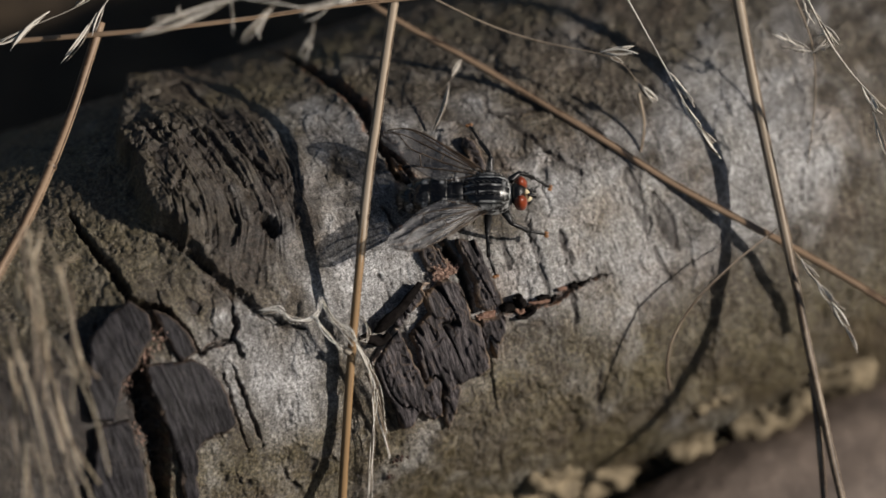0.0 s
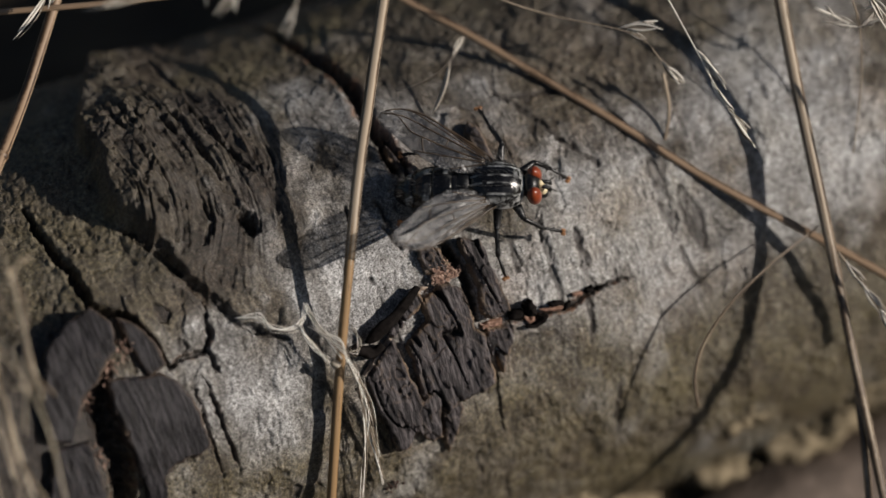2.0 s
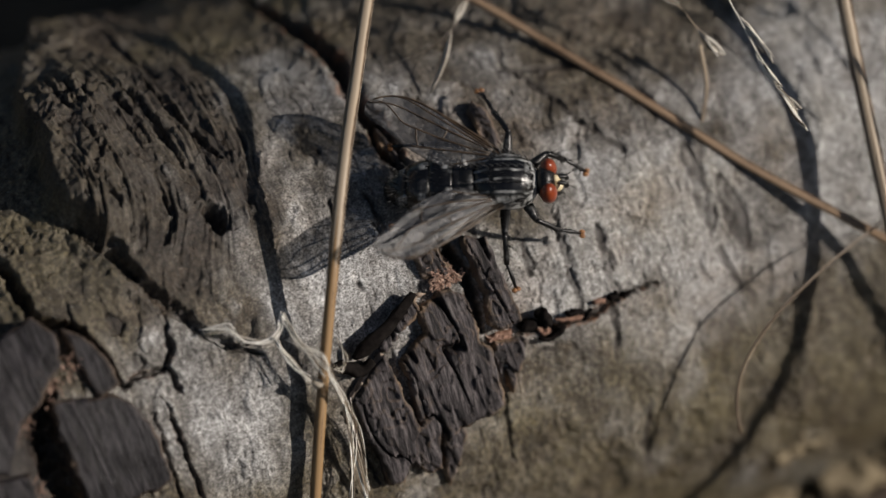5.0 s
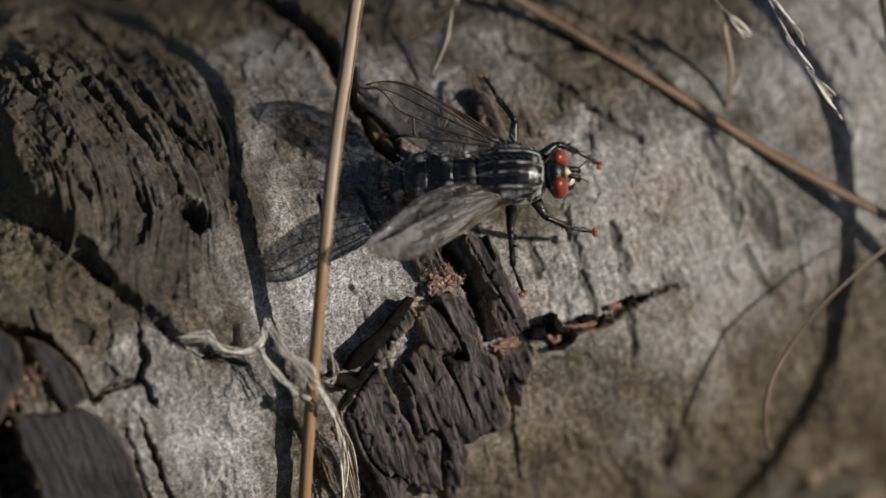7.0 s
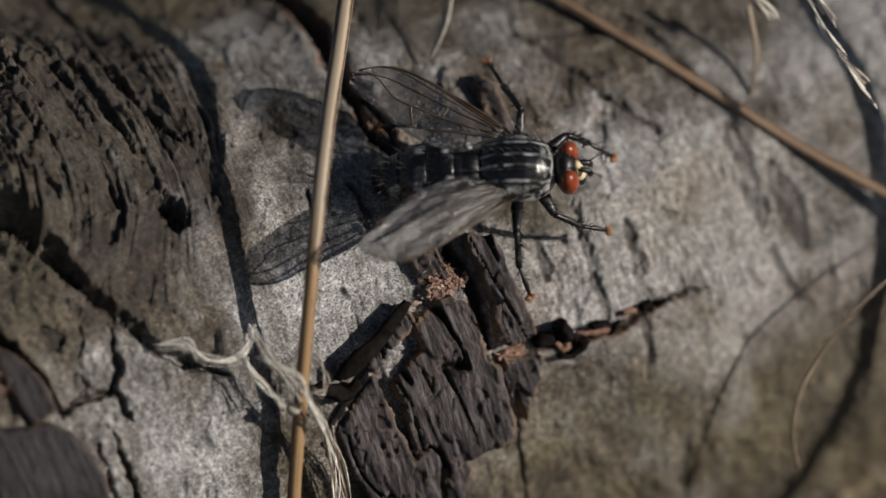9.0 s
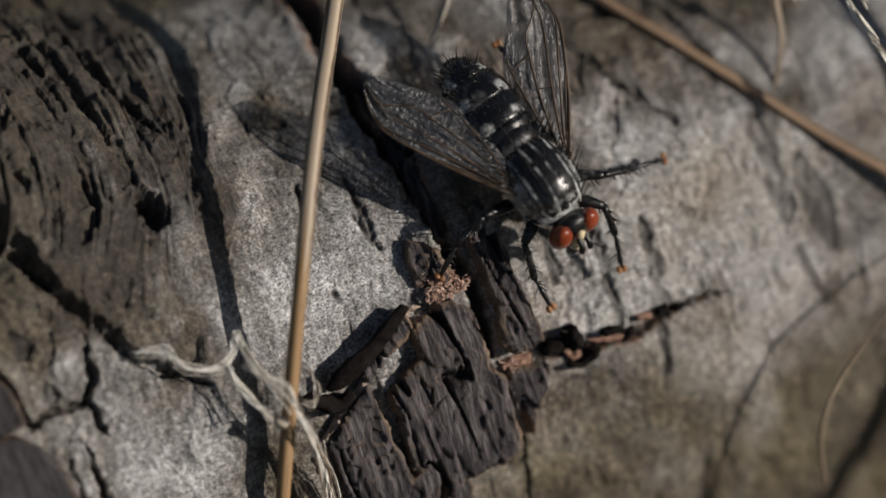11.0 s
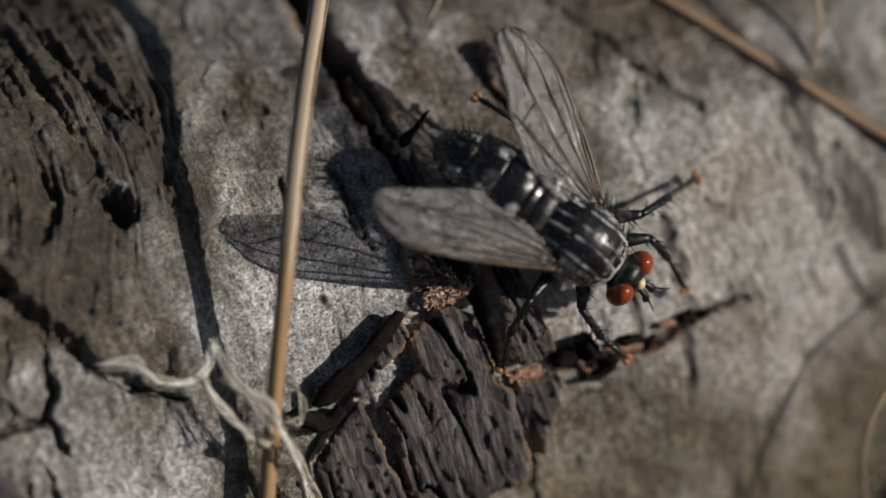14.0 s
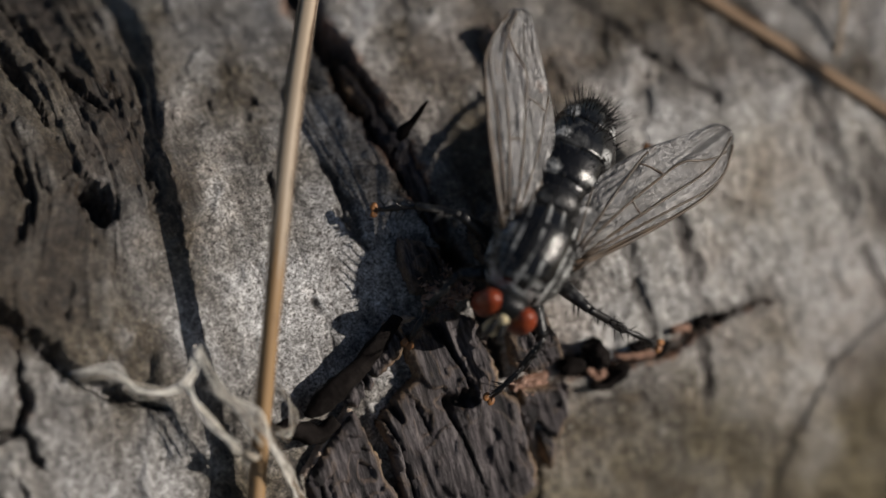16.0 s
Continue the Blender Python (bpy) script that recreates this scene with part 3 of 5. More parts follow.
bark_plate(log, [(-38.76, 13.31), (-37.15, 14.54), (-36.01, 16.55), (-35.65, 19.11), (-37.55, 19.82), (-38.33, 17.89), (-38.61, 15.72)], 0.8, 167, 80, "bark_plate", SLATE, 0.08, 0.0, 0.35)
bark_plate(log, [(-48.44, 19.18), (-46.33, 14.19), (-43.54, 12.52), (-40.99, 11.73), (-39.41, 13.87), (-39.89, 16.26), (-42.47, 18.58), (-44.48, 19.81), (-46.78, 23.14), (-48.83, 22.49)], 1.3, 178, 80, "bark_plate", SLATE, 0.15, 0.0, 0.45)
bark_plate(log, [(-48.71, 23.15), (-44.94, 23.42), (-44.70, 27.31), (-44.96, 33.96), (-51.72, 31.55)], 1.2, 191, 80, "bark_plate", SLATE, 0.15, 0.0, 0.45)
# flakes of a broken ledge along the rusty crack
bark_plate(log, [(-5.49, 24.71), (-4.30, 24.58), (-3.13, 24.66), (-3.24, 25.36), (-4.31, 25.31), (-5.28, 25.17)], 0.45, 300, 10, "bark_flake", RUSTY_FLAKE, 0.4, 0.0, 0.18)
bark_plate(log, [(0.45, 24.97), (1.76, 25.13), (3.06, 25.33), (3.07, 25.88), (2.14, 25.70), (0.98, 25.54)], 0.5, 307, 10, "bark_flake", RUSTY_FLAKE, 0.4, 0.0, 0.18)
bark_plate(log, [(3.97, 24.42), (5.12, 24.49), (5.02, 25.01), (3.85, 24.89)], 0.4, 314, 10, "bark_flake", RUSTY_FLAKE, 0.4, 0.0, 0.18)
bark_plate(log, [(-1.15, 25.37), (-0.02, 25.48), (0.17, 26.05), (-0.68, 26.18)], 0.35, 321, 10, "bark_flake", RUSTY_FLAKE, 0.4, 0.0, 0.18)
bark_plate(log, [(-2.62, 24.57), (-1.86, 24.23), (-1.08, 24.41), (-0.90, 24.98), (-1.32, 25.32), (-2.44, 25.17)], 0.9, 328, 10, "bark_flake", CURL, 0.4, 0.0, 0.18)
bark_plate(log, [(-0.96, 23.97), (-0.19, 23.64), (0.17, 24.48), (-0.10, 25.23), (-0.78, 25.23)], 1.5, 335, 10, "bark_flake", CURL, 0.4, 0.0, 0.18)
bark_plate(log, [(-0.20, 26.19), (0.61, 25.68), (1.29, 25.64), (1.02, 26.25), (-0.00, 26.77), (-1.07, 26.39), (-1.17, 26.03)], 0.8, 342, 10, "bark_flake", CURL, 0.4, 0.0, 0.18)
bark_plate(log, [(1.45, 24.74), (2.23, 24.63), (3.00, 24.84), (3.14, 25.29), (2.42, 25.20), (1.60, 25.16)], 0.8, 349, 10, "bark_flake", CURL, 0.4, 0.0, 0.18)
bark_plate(log, [(5.27, 24.36), (6.24, 24.38), (6.23, 24.96), (5.35, 24.89)], 0.8, 356, 10, "bark_flake", CURL, 0.4, 0.0, 0.18)
bark_plate(log, [(3.21, 25.31), (3.89, 25.01), (3.70, 25.46), (3.26, 25.87), (2.57, 25.91)], 0.6, 363, 10, "bark_flake", CURL, 0.4, 0.0, 0.18)
bark_plate(log, [(6.57, 24.81), (7.45, 24.62), (7.47, 24.84), (6.56, 25.17)], 0.5, 370, 10, "bark_flake", CURL, 0.4, 0.0, 0.18)

bark_plate(log, [(-10.58, 19.43), (-10.18, 20.88), (-12.29, 22.28), (-13.94, 23.33), (-14.44, 22.66), (-11.11, 20.02)], 0.35, 401)
# thin pale skins that stand up along the edge of the dark plates
bark_plate(log, [(-11.00, 19.39), (-9.75, 19.38), (-9.21, 19.74), (-10.71, 20.14), (-11.57, 21.12)], 0.85, 380, 40, "bark_flake", PALE_FLAKE, 0.4, 0.1, 0.18)
bark_plate(log, [(-17.80, 25.83), (-16.06, 24.31), (-14.29, 23.10), (-13.98, 23.43), (-15.76, 24.72), (-17.57, 26.22)], 0.6, 394, 60, "bark_flake", PALE_FLAKE, 0.4, 0.0, 0.3)


def make_curl(pts, r0, r1, seed):
    """A strip of dark bark rolled up on itself, lying on the log."""
    base = Vector(pts[0])
    t = thing("bark_curl", base, "rolled strip of dark bark lying on the log", "bark")
    bm = bmesh.new()
    tube(bm, spline(pts, 0.2), lambda k: (r0 + (r1 - r0) * k) * (0.35 + 0.65 * min(1, 6 * k)), 20, 0.08, seed)
    for v in bm.verts:
        v.co += Vector((1, 1, 1)) * 0.16 * noise.noise(v.co * 1.4)
    part("roll", bm, CURL, t, base=base)


make_curl([(-16.67, -20.87, 47.40), (-14.97, -20.43, 48.30), (-12.86, -19.67, 49.04), (-10.35, -18.30, 50.11)], 0.78, 0.34, 1)
make_curl([(-6.97, -10.36, 54.23), (-6.32, -10.12, 54.96), (-5.82, -10.18, 55.58), (-5.09, -9.99, 56.29)], 0.4, 0.03, 3)
make_curl([(-18.43, -20.83, 47.60), (-17.42, -21.36, 47.31), (-16.33, -21.70, 46.78), (-15.19, -21.28, 46.96)], 0.6, 0.4, 2)

# ---- ground and what lies round the log ----
def make_ground():
    bm = bmesh.new()
    steps = [-6000, -3000, -1500, -800, -400] + list(range(-300, 301, 12)) + [400, 800, 1500, 3000, 6000]
    rows = [[bm.verts.new((x, y, 2.5 * noise.noise((x / 40, y / 40, 0)) - 2 + 1.2 * noise.noise((x / 9, y / 9, 3)))) for y in steps] for x in steps]
    for a, b in zip(rows, rows[1:]):
        for k in range(len(steps) - 1):
            bm.faces.new((a[k], b[k], b[k + 1], a[k + 1]))
    return tagged(part("ground", bm, EARTH, None), "dark earth strewn with dry grass", "ground", kind="structure")


make_ground()


def make_branch():
    a, b = Vector((-10.19, -42.03, 9.00)), Vector((49.27, -27.47, 9.00))
    base = (a + b) / 2
    t = thing("fallen_branch", base, "dark brown fallen branch in front of the log", "branch")
    bm = bmesh.new()
    pts = spline([a + (a - b) * 0.3, a, a.lerp(b, 0.5) + Vector((0, 0, 1.0)), b], 3)
    tube(bm, pts, lambda k: 11.5 - 3.0 * k * k, 32, 0.04, 3)
    for v in bm.verts:
        v.co += Vector((0.5, 0.5, 1)) * 0.8 * noise.noise(v.co / 6)
    part("stem", bm, BRANCH, t, base=base)


make_branch()


# ---- dry grass ----
def stalk(name, pts, r0, r1, mat, label, group="dry grass stalks", nodes=(), sheath=0):
    """A dry grass stalk; nodes are the places (0 to 1) of its joints."""
    base = Vector(pts[0])
    t = thing(name, base, label, "grass", group)
    bm = bmesh.new()
    path = spline(pts, 0.7)

    def rad(k):
        return r0 + (r1 - r0) * k
    tube(bm, path, rad, 14 if r0 > 0.3 else 8, 0.10, len(path))
    part("stem", bm, mat, t, base=base)
    if sheath:
        bm = bmesh.new()
        cut = path[:int(sheath * len(path))]
        tube(bm, cut, lambda k: rad(k * sheath) + 0.07 * (1 - k ** 6), 14, 0.12, 5)
        part("leaf_sheath", bm, STRAW, t, "pale dry leaf sheath wrapped round the stem", base=base)
    for k in nodes:
        i = int(k * (len(path) - 2))
        bm = bmesh.new()
        tube(bm, [path[i] + (path[i + 1] - path[i]) * m for m in (-0.6, 0, 0.6)], lambda m: rad(k) * (1.25 if 0.2 < m < 0.8 else 1.02), 10)
        part("node", bm, STRAW_BROWN, t, "swollen darker joint", base=base)
    return t


def husk_mesh(bm, foot, tip, width, seed=0, bend=0.1):
    """One spikelet husk: a folded spindle with a keel and a sharp tip."""
    foot, tip = Vector(foot), Vector(tip)
    ax = tip - foot
    side = ax.orthogonal().normalized()
    pts = [foot + ax * k + side * bend * ax.length * math.sin(math.pi * k) for k in (0, 0.12, 0.3, 0.5, 0.7, 0.85, 1)]
    tube(bm, pts, lambda k: width * (math.sin(math.pi * min(k * 0.92 + 0.05, 1)) ** 0.8) + 0.02, 7, 0.25, seed, 0.6)


def panicle(pts, r, husks, mat, label, group="seed heads"):
    """A thin stalk whose husks are given as (foot, tip, width)."""
    t = stalk("grass_panicle", pts, r, r * 0.45, mat, label, group)
    base = Vector(pts[0])
    rng = random.Random(len(husks))
    for i, (foot, tip, width) in enumerate(husks):
        strands = 3 if width < 0.33 else 6
        for k in range(strands):
            bm = bmesh.new()
            far = Vector(tip) - Vector(foot)
            off = Vector([rng.uniform(-1, 1) for _ in range(3)]) * (0 if not k else width * 2.6 if strands == 6 else width * 1.1)
            husk_mesh(bm, Vector(foot) + far * (0.12 * k if k else 0), Vector(tip) - far * 0.07 * k + off, width * (0.56 - 0.1 * k) if strands == 3 else width * 0.2, i + 7 * k, rng.uniform(-0.1, 0.12))
            part("spikelet", bm, HUSK, t, base=base)
    return t


stalk("grass_stalk", [(1.13, 13.29, 68.01), (-2.64, 7.13, 65.27), (-9.14, -3.77, 61.52), (-13.44, -11.21, 59.57), (-16.84, -17.08, 54.59), (-19.48, -21.46, 48.56), (-21.74, -25.40, 42.75), (-24.46, -30.14, 33.27), (-26.15, -33.00, 27.77)], 0.42, 0.48, AMBER, "tan dry grass stalk leaning across the log", sheath=0.56)
stalk("grass_stalk", [(32.49, -0.65, 68.83), (31.49, -6.24, 64.19), (30.13, -14.68, 57.22), (28.49, -27.01, 47.16), (27.02, -37.40, 38.65), (25.74, -48.13, 29.94), (25.61, -53.16, 24.71)], 0.52, 0.42, STRAW, "pale tan dry grass stalk standing before the log", sheath=0.55)
stalk("grass_stalk", [(-7.28, 17.54, 62.01), (-1.71, 8.96, 59.82), (3.53, 2.76, 58.05), (9.55, -4.67, 55.59), (13.80, -10.05, 53.87), (20.08, -16.87, 50.27), (26.17, -22.62, 47.18), (32.12, -28.65, 44.46), (38.36, -35.57, 41.17)], 0.35, 0.41, STRAW_BROWN, "brown dry grass stalk lying slantwise on the log")
stalk("grass_stalk", [(-32.20, 17.36, 64.14), (-38.00, 10.91, 59.87), (-43.23, 4.28, 59.71), (-48.81, -2.01, 59.44), (-56.24, -9.10, 58.68)], 0.5, 0.62, STRAW_BROWN, "reddish-brown dry grass stalk beside the log", nodes=(0.5,))
stalk("grass_stalk", [(-41.55, 19.63, 62.83), (-28.71, 14.42, 64.32), (-18.98, 11.24, 65.05), (-8.56, 8.11, 66.05), (1.97, 5.26, 66.00)], 0.3, 0.26, STRAW_BROWN, "thin brown grass stalk crossing above the log")
stalk("grass_stalk", [(26.94, -37.03, 38.26), (25.69, -42.17, 33.23), (24.11, -47.84, 27.02)], 0.36, 0.36, STRAW, "short tan grass stalk beside a taller one")
stalk("grass_stalk", [(28.30, -24.47, 47.75), (22.51, -26.41, 46.96), (17.10, -28.32, 45.02), (13.98, -29.56, 41.74), (12.80, -30.86, 39.03), (12.67, -32.13, 36.71)], 0.09, 0.16, STRAW, "thin pale grass blade hanging before the log")


FINE = "thin dry grass stalk with pale seed husks"
panicle([(-31.14, 17.77, 68.72), (-35.08, 17.69, 67.37), (-39.48, 18.06, 66.21), (-43.90, 18.39, 65.02)], 0.09, [((-37.49, 18.46, 67.17), (-42.61, 17.14, 64.48), 0.3), ((-40.77, 18.11, 65.83), (-43.98, 18.22, 64.86), 0.2)], HUSK, FINE)
panicle([(-30.14, 17.84, 69.10), (-31.96, 16.61, 67.56), (-33.91, 15.55, 66.10)], 0.09, [((-32.89, 16.41, 67.10), (-38.04, 14.11, 63.63), 0.24), ((-31.76, 16.78, 67.75), (-34.14, 14.85, 65.48), 0.2), ((-32.98, 18.05, 68.33), (-34.92, 17.77, 67.48), 0.3)], HUSK, FINE)
panicle([(-9.60, -3.87, 81.26), (-15.54, -2.73, 80.19), (-19.96, -1.08, 81.33), (-23.30, 0.07, 82.42)], 0.10, [((-23.03, -0.05, 82.42), (-34.67, 0.69, 80.48), 0.75), ((-23.42, 1.70, 81.03), (-24.39, -1.33, 78.37), 0.22), ((-18.93, -0.92, 81.78), (-23.91, -3.13, 78.44), 0.5), ((-13.15, -3.15, 80.65), (-17.45, -2.70, 79.59), 0.4), ((-15.82, -3.39, 79.59), (-18.69, -6.36, 76.36), 0.35), ((-10.76, -3.57, 81.11), (-13.80, -3.17, 80.42), 0.3)], HUSK, "blurred feathery grass head with pale husks")
panicle([(0.85, 6.46, 65.25), (5.76, 1.87, 63.31), (10.20, -1.52, 62.15), (15.50, -5.63, 62.02), (17.52, -7.34, 61.36), (18.74, -8.80, 59.33)], 0.10, [((15.63, -5.64, 62.06), (19.19, -7.96, 62.74), 0.2), ((16.25, -5.70, 62.21), (19.27, -6.58, 62.52), 0.22), ((16.24, -6.05, 61.94), (17.74, -7.43, 61.36), 0.14), ((18.80, -8.97, 59.21), (20.00, -11.08, 57.98), 0.3), ((18.65, -8.41, 59.60), (19.14, -10.02, 58.52), 0.2)], STRAW, FINE)
panicle([(19.35, -2.95, 67.96), (20.49, -7.93, 64.49), (21.24, -11.24, 62.18), (21.83, -13.99, 60.25), (22.68, -16.60, 58.52), (23.26, -18.59, 57.17)], 0.11, [((21.20, -11.02, 62.33), (22.23, -13.96, 60.40), 0.26), ((21.58, -12.10, 62.02), (22.70, -14.86, 59.87), 0.26), ((21.64, -13.81, 60.33), (22.66, -16.64, 58.48), 0.28), ((21.90, -14.73, 60.09), (22.68, -16.73, 58.93), 0.2), ((22.22, -16.15, 58.71), (23.30, -18.51, 57.24), 0.28), ((22.57, -17.14, 58.32), (23.64, -19.85, 56.32), 0.26), ((22.77, -16.99, 58.25), (23.74, -18.39, 57.47), 0.18)], HUSK, FINE)
panicle([(3.07, 1.99, 58.61), (0.56, -0.37, 58.57), (-1.92, -0.82, 57.41), (-4.47, 0.12, 56.00)], 0.08, [((0.54, -0.41, 58.54), (-2.87, -3.98, 55.97), 0.26), ((0.96, -0.19, 58.85), (2.32, 0.84, 60.08), 0.16)], HUSK, FINE)
panicle([(36.16, -12.24, 70.22), (36.93, -16.55, 67.14), (37.59, -18.82, 65.60), (38.90, -21.87, 63.68), (41.31, -26.13, 61.18)], 0.13, [((38.90, -21.87, 63.68), (40.00, -24.93, 61.68), 0.3), ((39.45, -22.85, 63.10), (39.63, -24.57, 61.83), 0.2), ((35.89, -12.87, 69.64), (36.26, -15.37, 67.83), 0.45), ((36.69, -14.96, 68.29), (37.47, -17.87, 66.29), 0.4), ((39.14, -24.36, 61.83), (39.08, -28.32, 58.75), 0.3)], HUSK, FINE)
panicle([(36.77, -8.19, 65.71), (37.08, -11.33, 63.39), (37.21, -13.42, 60.51), (36.07, -16.49, 56.46), (33.70, -20.29, 51.44)], 0.12, [((36.27, -13.23, 61.65), (33.45, -10.79, 62.62), 0.4), ((36.97, -13.88, 61.38), (34.64, -12.60, 61.61), 0.35), ((36.81, -13.96, 61.26), (39.00, -14.04, 61.92), 0.35)], STRAW, FINE)
panicle([(28.54, -28.32, 48.11), (29.67, -31.05, 46.38), (30.61, -33.45, 44.83), (31.46, -36.07, 43.09), (31.62, -37.99, 41.66)], 0.12, [((28.88, -29.47, 48.00), (29.97, -32.13, 46.30), 0.25), ((29.56, -31.56, 46.61), (30.73, -34.20, 44.94), 0.3), ((30.09, -32.33, 46.18), (31.62, -35.18, 44.48), 0.2), ((30.23, -33.54, 45.29), (31.23, -36.57, 43.28), 0.3), ((30.94, -35.70, 43.86), (31.36, -39.02, 41.43), 0.25)], STRAW, FINE)
stalk("hay_strand", [(18.77, -9.10, 57.80), (18.60, -11.08, 54.91), (17.34, -12.85, 51.83)], 0.2, 0.12, STRAW, "short pale grass blade before the log", "hay strands")
BLADE = "bleached dry grass blade hanging over the log"
for pts, r in (
        ([(-56.41, -21.16, 83.88), (-57.50, -27.45, 78.67), (-58.17, -31.98, 74.95), (-59.89, -34.90, 70.83)], 0.42), ([(-54.25, -24.06, 79.75), (-54.35, -28.09, 77.90), (-54.67, -31.81, 74.92), (-54.87, -34.41, 71.54)], 0.5),
        ([(-57.61, -25.47, 80.16), (-58.65, -32.47, 75.72), (-58.60, -38.27, 71.26), (-57.27, -43.20, 66.58)], 0.45), ([(-57.76, -33.88, 72.32), (-58.33, -38.94, 68.22), (-57.72, -43.34, 63.71)], 0.4),
        ([(-54.40, -20.88, 80.84), (-56.75, -24.45, 78.63), (-56.37, -28.68, 76.79)], 0.3), ([(-60.72, -29.18, 77.58), (-61.10, -35.28, 72.75), (-61.60, -42.57, 65.65)], 0.4), ([(-61.90, -30.40, 74.95), (-63.08, -35.68, 70.49), (-64.24, -41.74, 64.12)], 0.5)):
    for k in range(3):
        rng = random.Random(round(100 * r) + k + len(pts))
        way = [Vector(p) + Vector([rng.uniform(-1.3, 1.3) for _ in range(3)]) * (k + 0.3) - BACK * 17 for p in pts]
        stalk("hay_strand", way, r * (0.5 - 0.12 * k), r * 0.2, (PALE, STRAW, PALE)[k], BLADE, "hay strands")


def make_shreds():
    """Bleached fibres snagged on the stalk where it crosses the bark."""
    base = Vector((-19.78, -21.85, 48.56))
    t = thing("fibre_tangle", base, "tangle of bleached plant fibres snagged on a stalk", "plant fibre")
    ways = [
        ([(-27.89, -16.41, 51.30), (-26.00, -16.98, 51.51), (-24.95, -18.32, 50.73), (-22.73, -18.89, 50.79), (-21.34, -17.42, 51.68)], 0.24),
        ([(-22.73, -18.89, 50.79), (-22.13, -20.52, 49.88), (-21.20, -22.46, 48.79)], 0.26), ([(-21.53, -17.58, 51.57), (-21.11, -19.97, 50.66), (-19.83, -21.85, 50.27), (-19.43, -22.73, 49.38)], 0.20),
        ([(-19.40, -22.65, 49.46), (-19.33, -23.70, 47.98), (-18.53, -24.69, 45.04), (-18.68, -25.92, 41.87), (-17.97, -27.89, 35.58)], 0.26), ([(-19.24, -22.89, 48.91), (-18.80, -24.12, 46.50), (-18.71, -25.40, 43.19), (-19.68, -27.34, 38.26), (-20.64, -28.74, 29.80)], 0.18),
        ([(-21.69, -19.18, 50.80), (-20.78, -20.87, 50.38), (-19.85, -22.96, 49.27)], 0.16), ([(-17.67, -19.60, 49.37), (-17.70, -21.52, 49.18), (-18.19, -22.37, 48.58), (-19.10, -22.40, 49.42)], 0.14), ([(-18.42, -23.67, 46.76), (-18.00, -25.25, 42.67), (-18.04, -27.15, 38.20)], 0.14),
    ]
    for i, (pts, r) in enumerate(ways):
        for k in range(8):
            rng = random.Random(10 * i + k)
            bm = bmesh.new()
            tube(bm, spline([Vector(p) + Vector([rng.uniform(-0.32, 0.32) for _ in range(3)]) for p in pts], 0.4), lambda m: r * (0.36 - 0.036 * k) * (0.5 + 0.5 * math.sin(math.pi * (0.1 + 0.8 * m))), 6, 0.3, k, 0.5)
            part("fibre", bm, FIBRE if i < 3 or k < 3 else STRAW, t, base=base)
    bm = bmesh.new()
    for v in blob(bm, (-20.57, -22.49, 48.15), (0.35, 0.5, 0.4), 18, 12):
        v.co += v.normal * 0.3 * noise.noise(v.co * 2.5)
    part("knot", bm, FIBRE, t, "grey knotted clump of fibres", base=base)


make_shreds()


def crumbs(name, place, size, count, mat, label, category, seed):
    """A heap of angular crumbs, each a small uneven lump."""
    rng = random.Random(seed)
    s0, q0 = place
    base = on_log(s0, q0, 1.2)
    t = thing(name, base, label, category)
    for i in range(count):
        bm = bmesh.new()
        r = min(size * rng.uniform(0.10, 0.24), 0.20) * (0.7 if mat == RUST else 1)
        a = rng.uniform(0, 6.28)
        d = size * math.sqrt(rng.random()) * (1 + 0.28 * math.sin(3 * a + seed) + 0.18 * math.sin(5 * a))
        c = on_log(s0 + d * math.cos(a), q0 + d * math.sin(a), 0.4 + 0.22 * (size - d) * rng.random())
        if mat == RUST and i % 4:
            way = Vector([rng.uniform(-1, 1) for _ in range(3)]).normalized() * rng.uniform(0.15, 0.42)
            bow = Vector([rng.uniform(-0.2, 0.2) for _ in range(3)])
            tube(bm, spline([c - way, c + bow, c + way], 0.2), lambda k: rng.uniform(0.02, 0.055), 4)
            part("crumb", bm, mat, t, base=base)
            continue
        made = bmesh.ops.create_icosphere(bm, subdivisions=1, radius=r)["verts"]
        for v in made:
            v.co = v.co * (1 + 1.6 * noise.noise(v.co * 2.2 / r + Vector((i, 0, 0)))) + c
        part("crumb", bm, mat, t, base=base)
    return t


crumb_heap = crumbs("bark_crumbs", (-7.53, 18.83), 1.2, 300, RUST, "heap of rusty orange bark crumbs on the log", "debris", 1)
crumbs("bark_crumbs", (-41.55, 17.74), 1.3, 50, RUST, "rusty bark crumbs beside a dark bark plate", "debris", 2)
crumbs("bark_crumbs", (-39.15, 16.37), 1.0, 30, RUST, "rusty bark crumbs beside a dark bark plate", "debris", 3)
crumbs("bark_crumbs", (-44.42, 19.83), 1.0, 30, RUST, "rusty bark crumbs beside a dark bark plate", "debris", 4)
crumbs("bark_crumbs", (-44.77, 25.36), 1.2, 40, RUST, "rusty bark crumbs beside a dark bark plate", "debris", 5)
crumbs("bark_crumbs", (-5.00, 25.18), 0.7, 12, RUST, "rusty bark crumbs in a crack", "debris", 6)
crumbs("bark_scrap", (-0.42, 24.66), 0.45, 7, SCRAP, "small black bark scrap on a crack", "debris", 9)
crumbs("bark_scrap", (-16.94, 37.71), 0.9, 12, SCRAP, "dark crumpled bark scrap on the log", "debris", 7)
crumbs("bark_scrap", (-17.90, 39.89), 0.8, 10, SCRAP, "dark crumpled bark scrap on the log", "debris", 8)


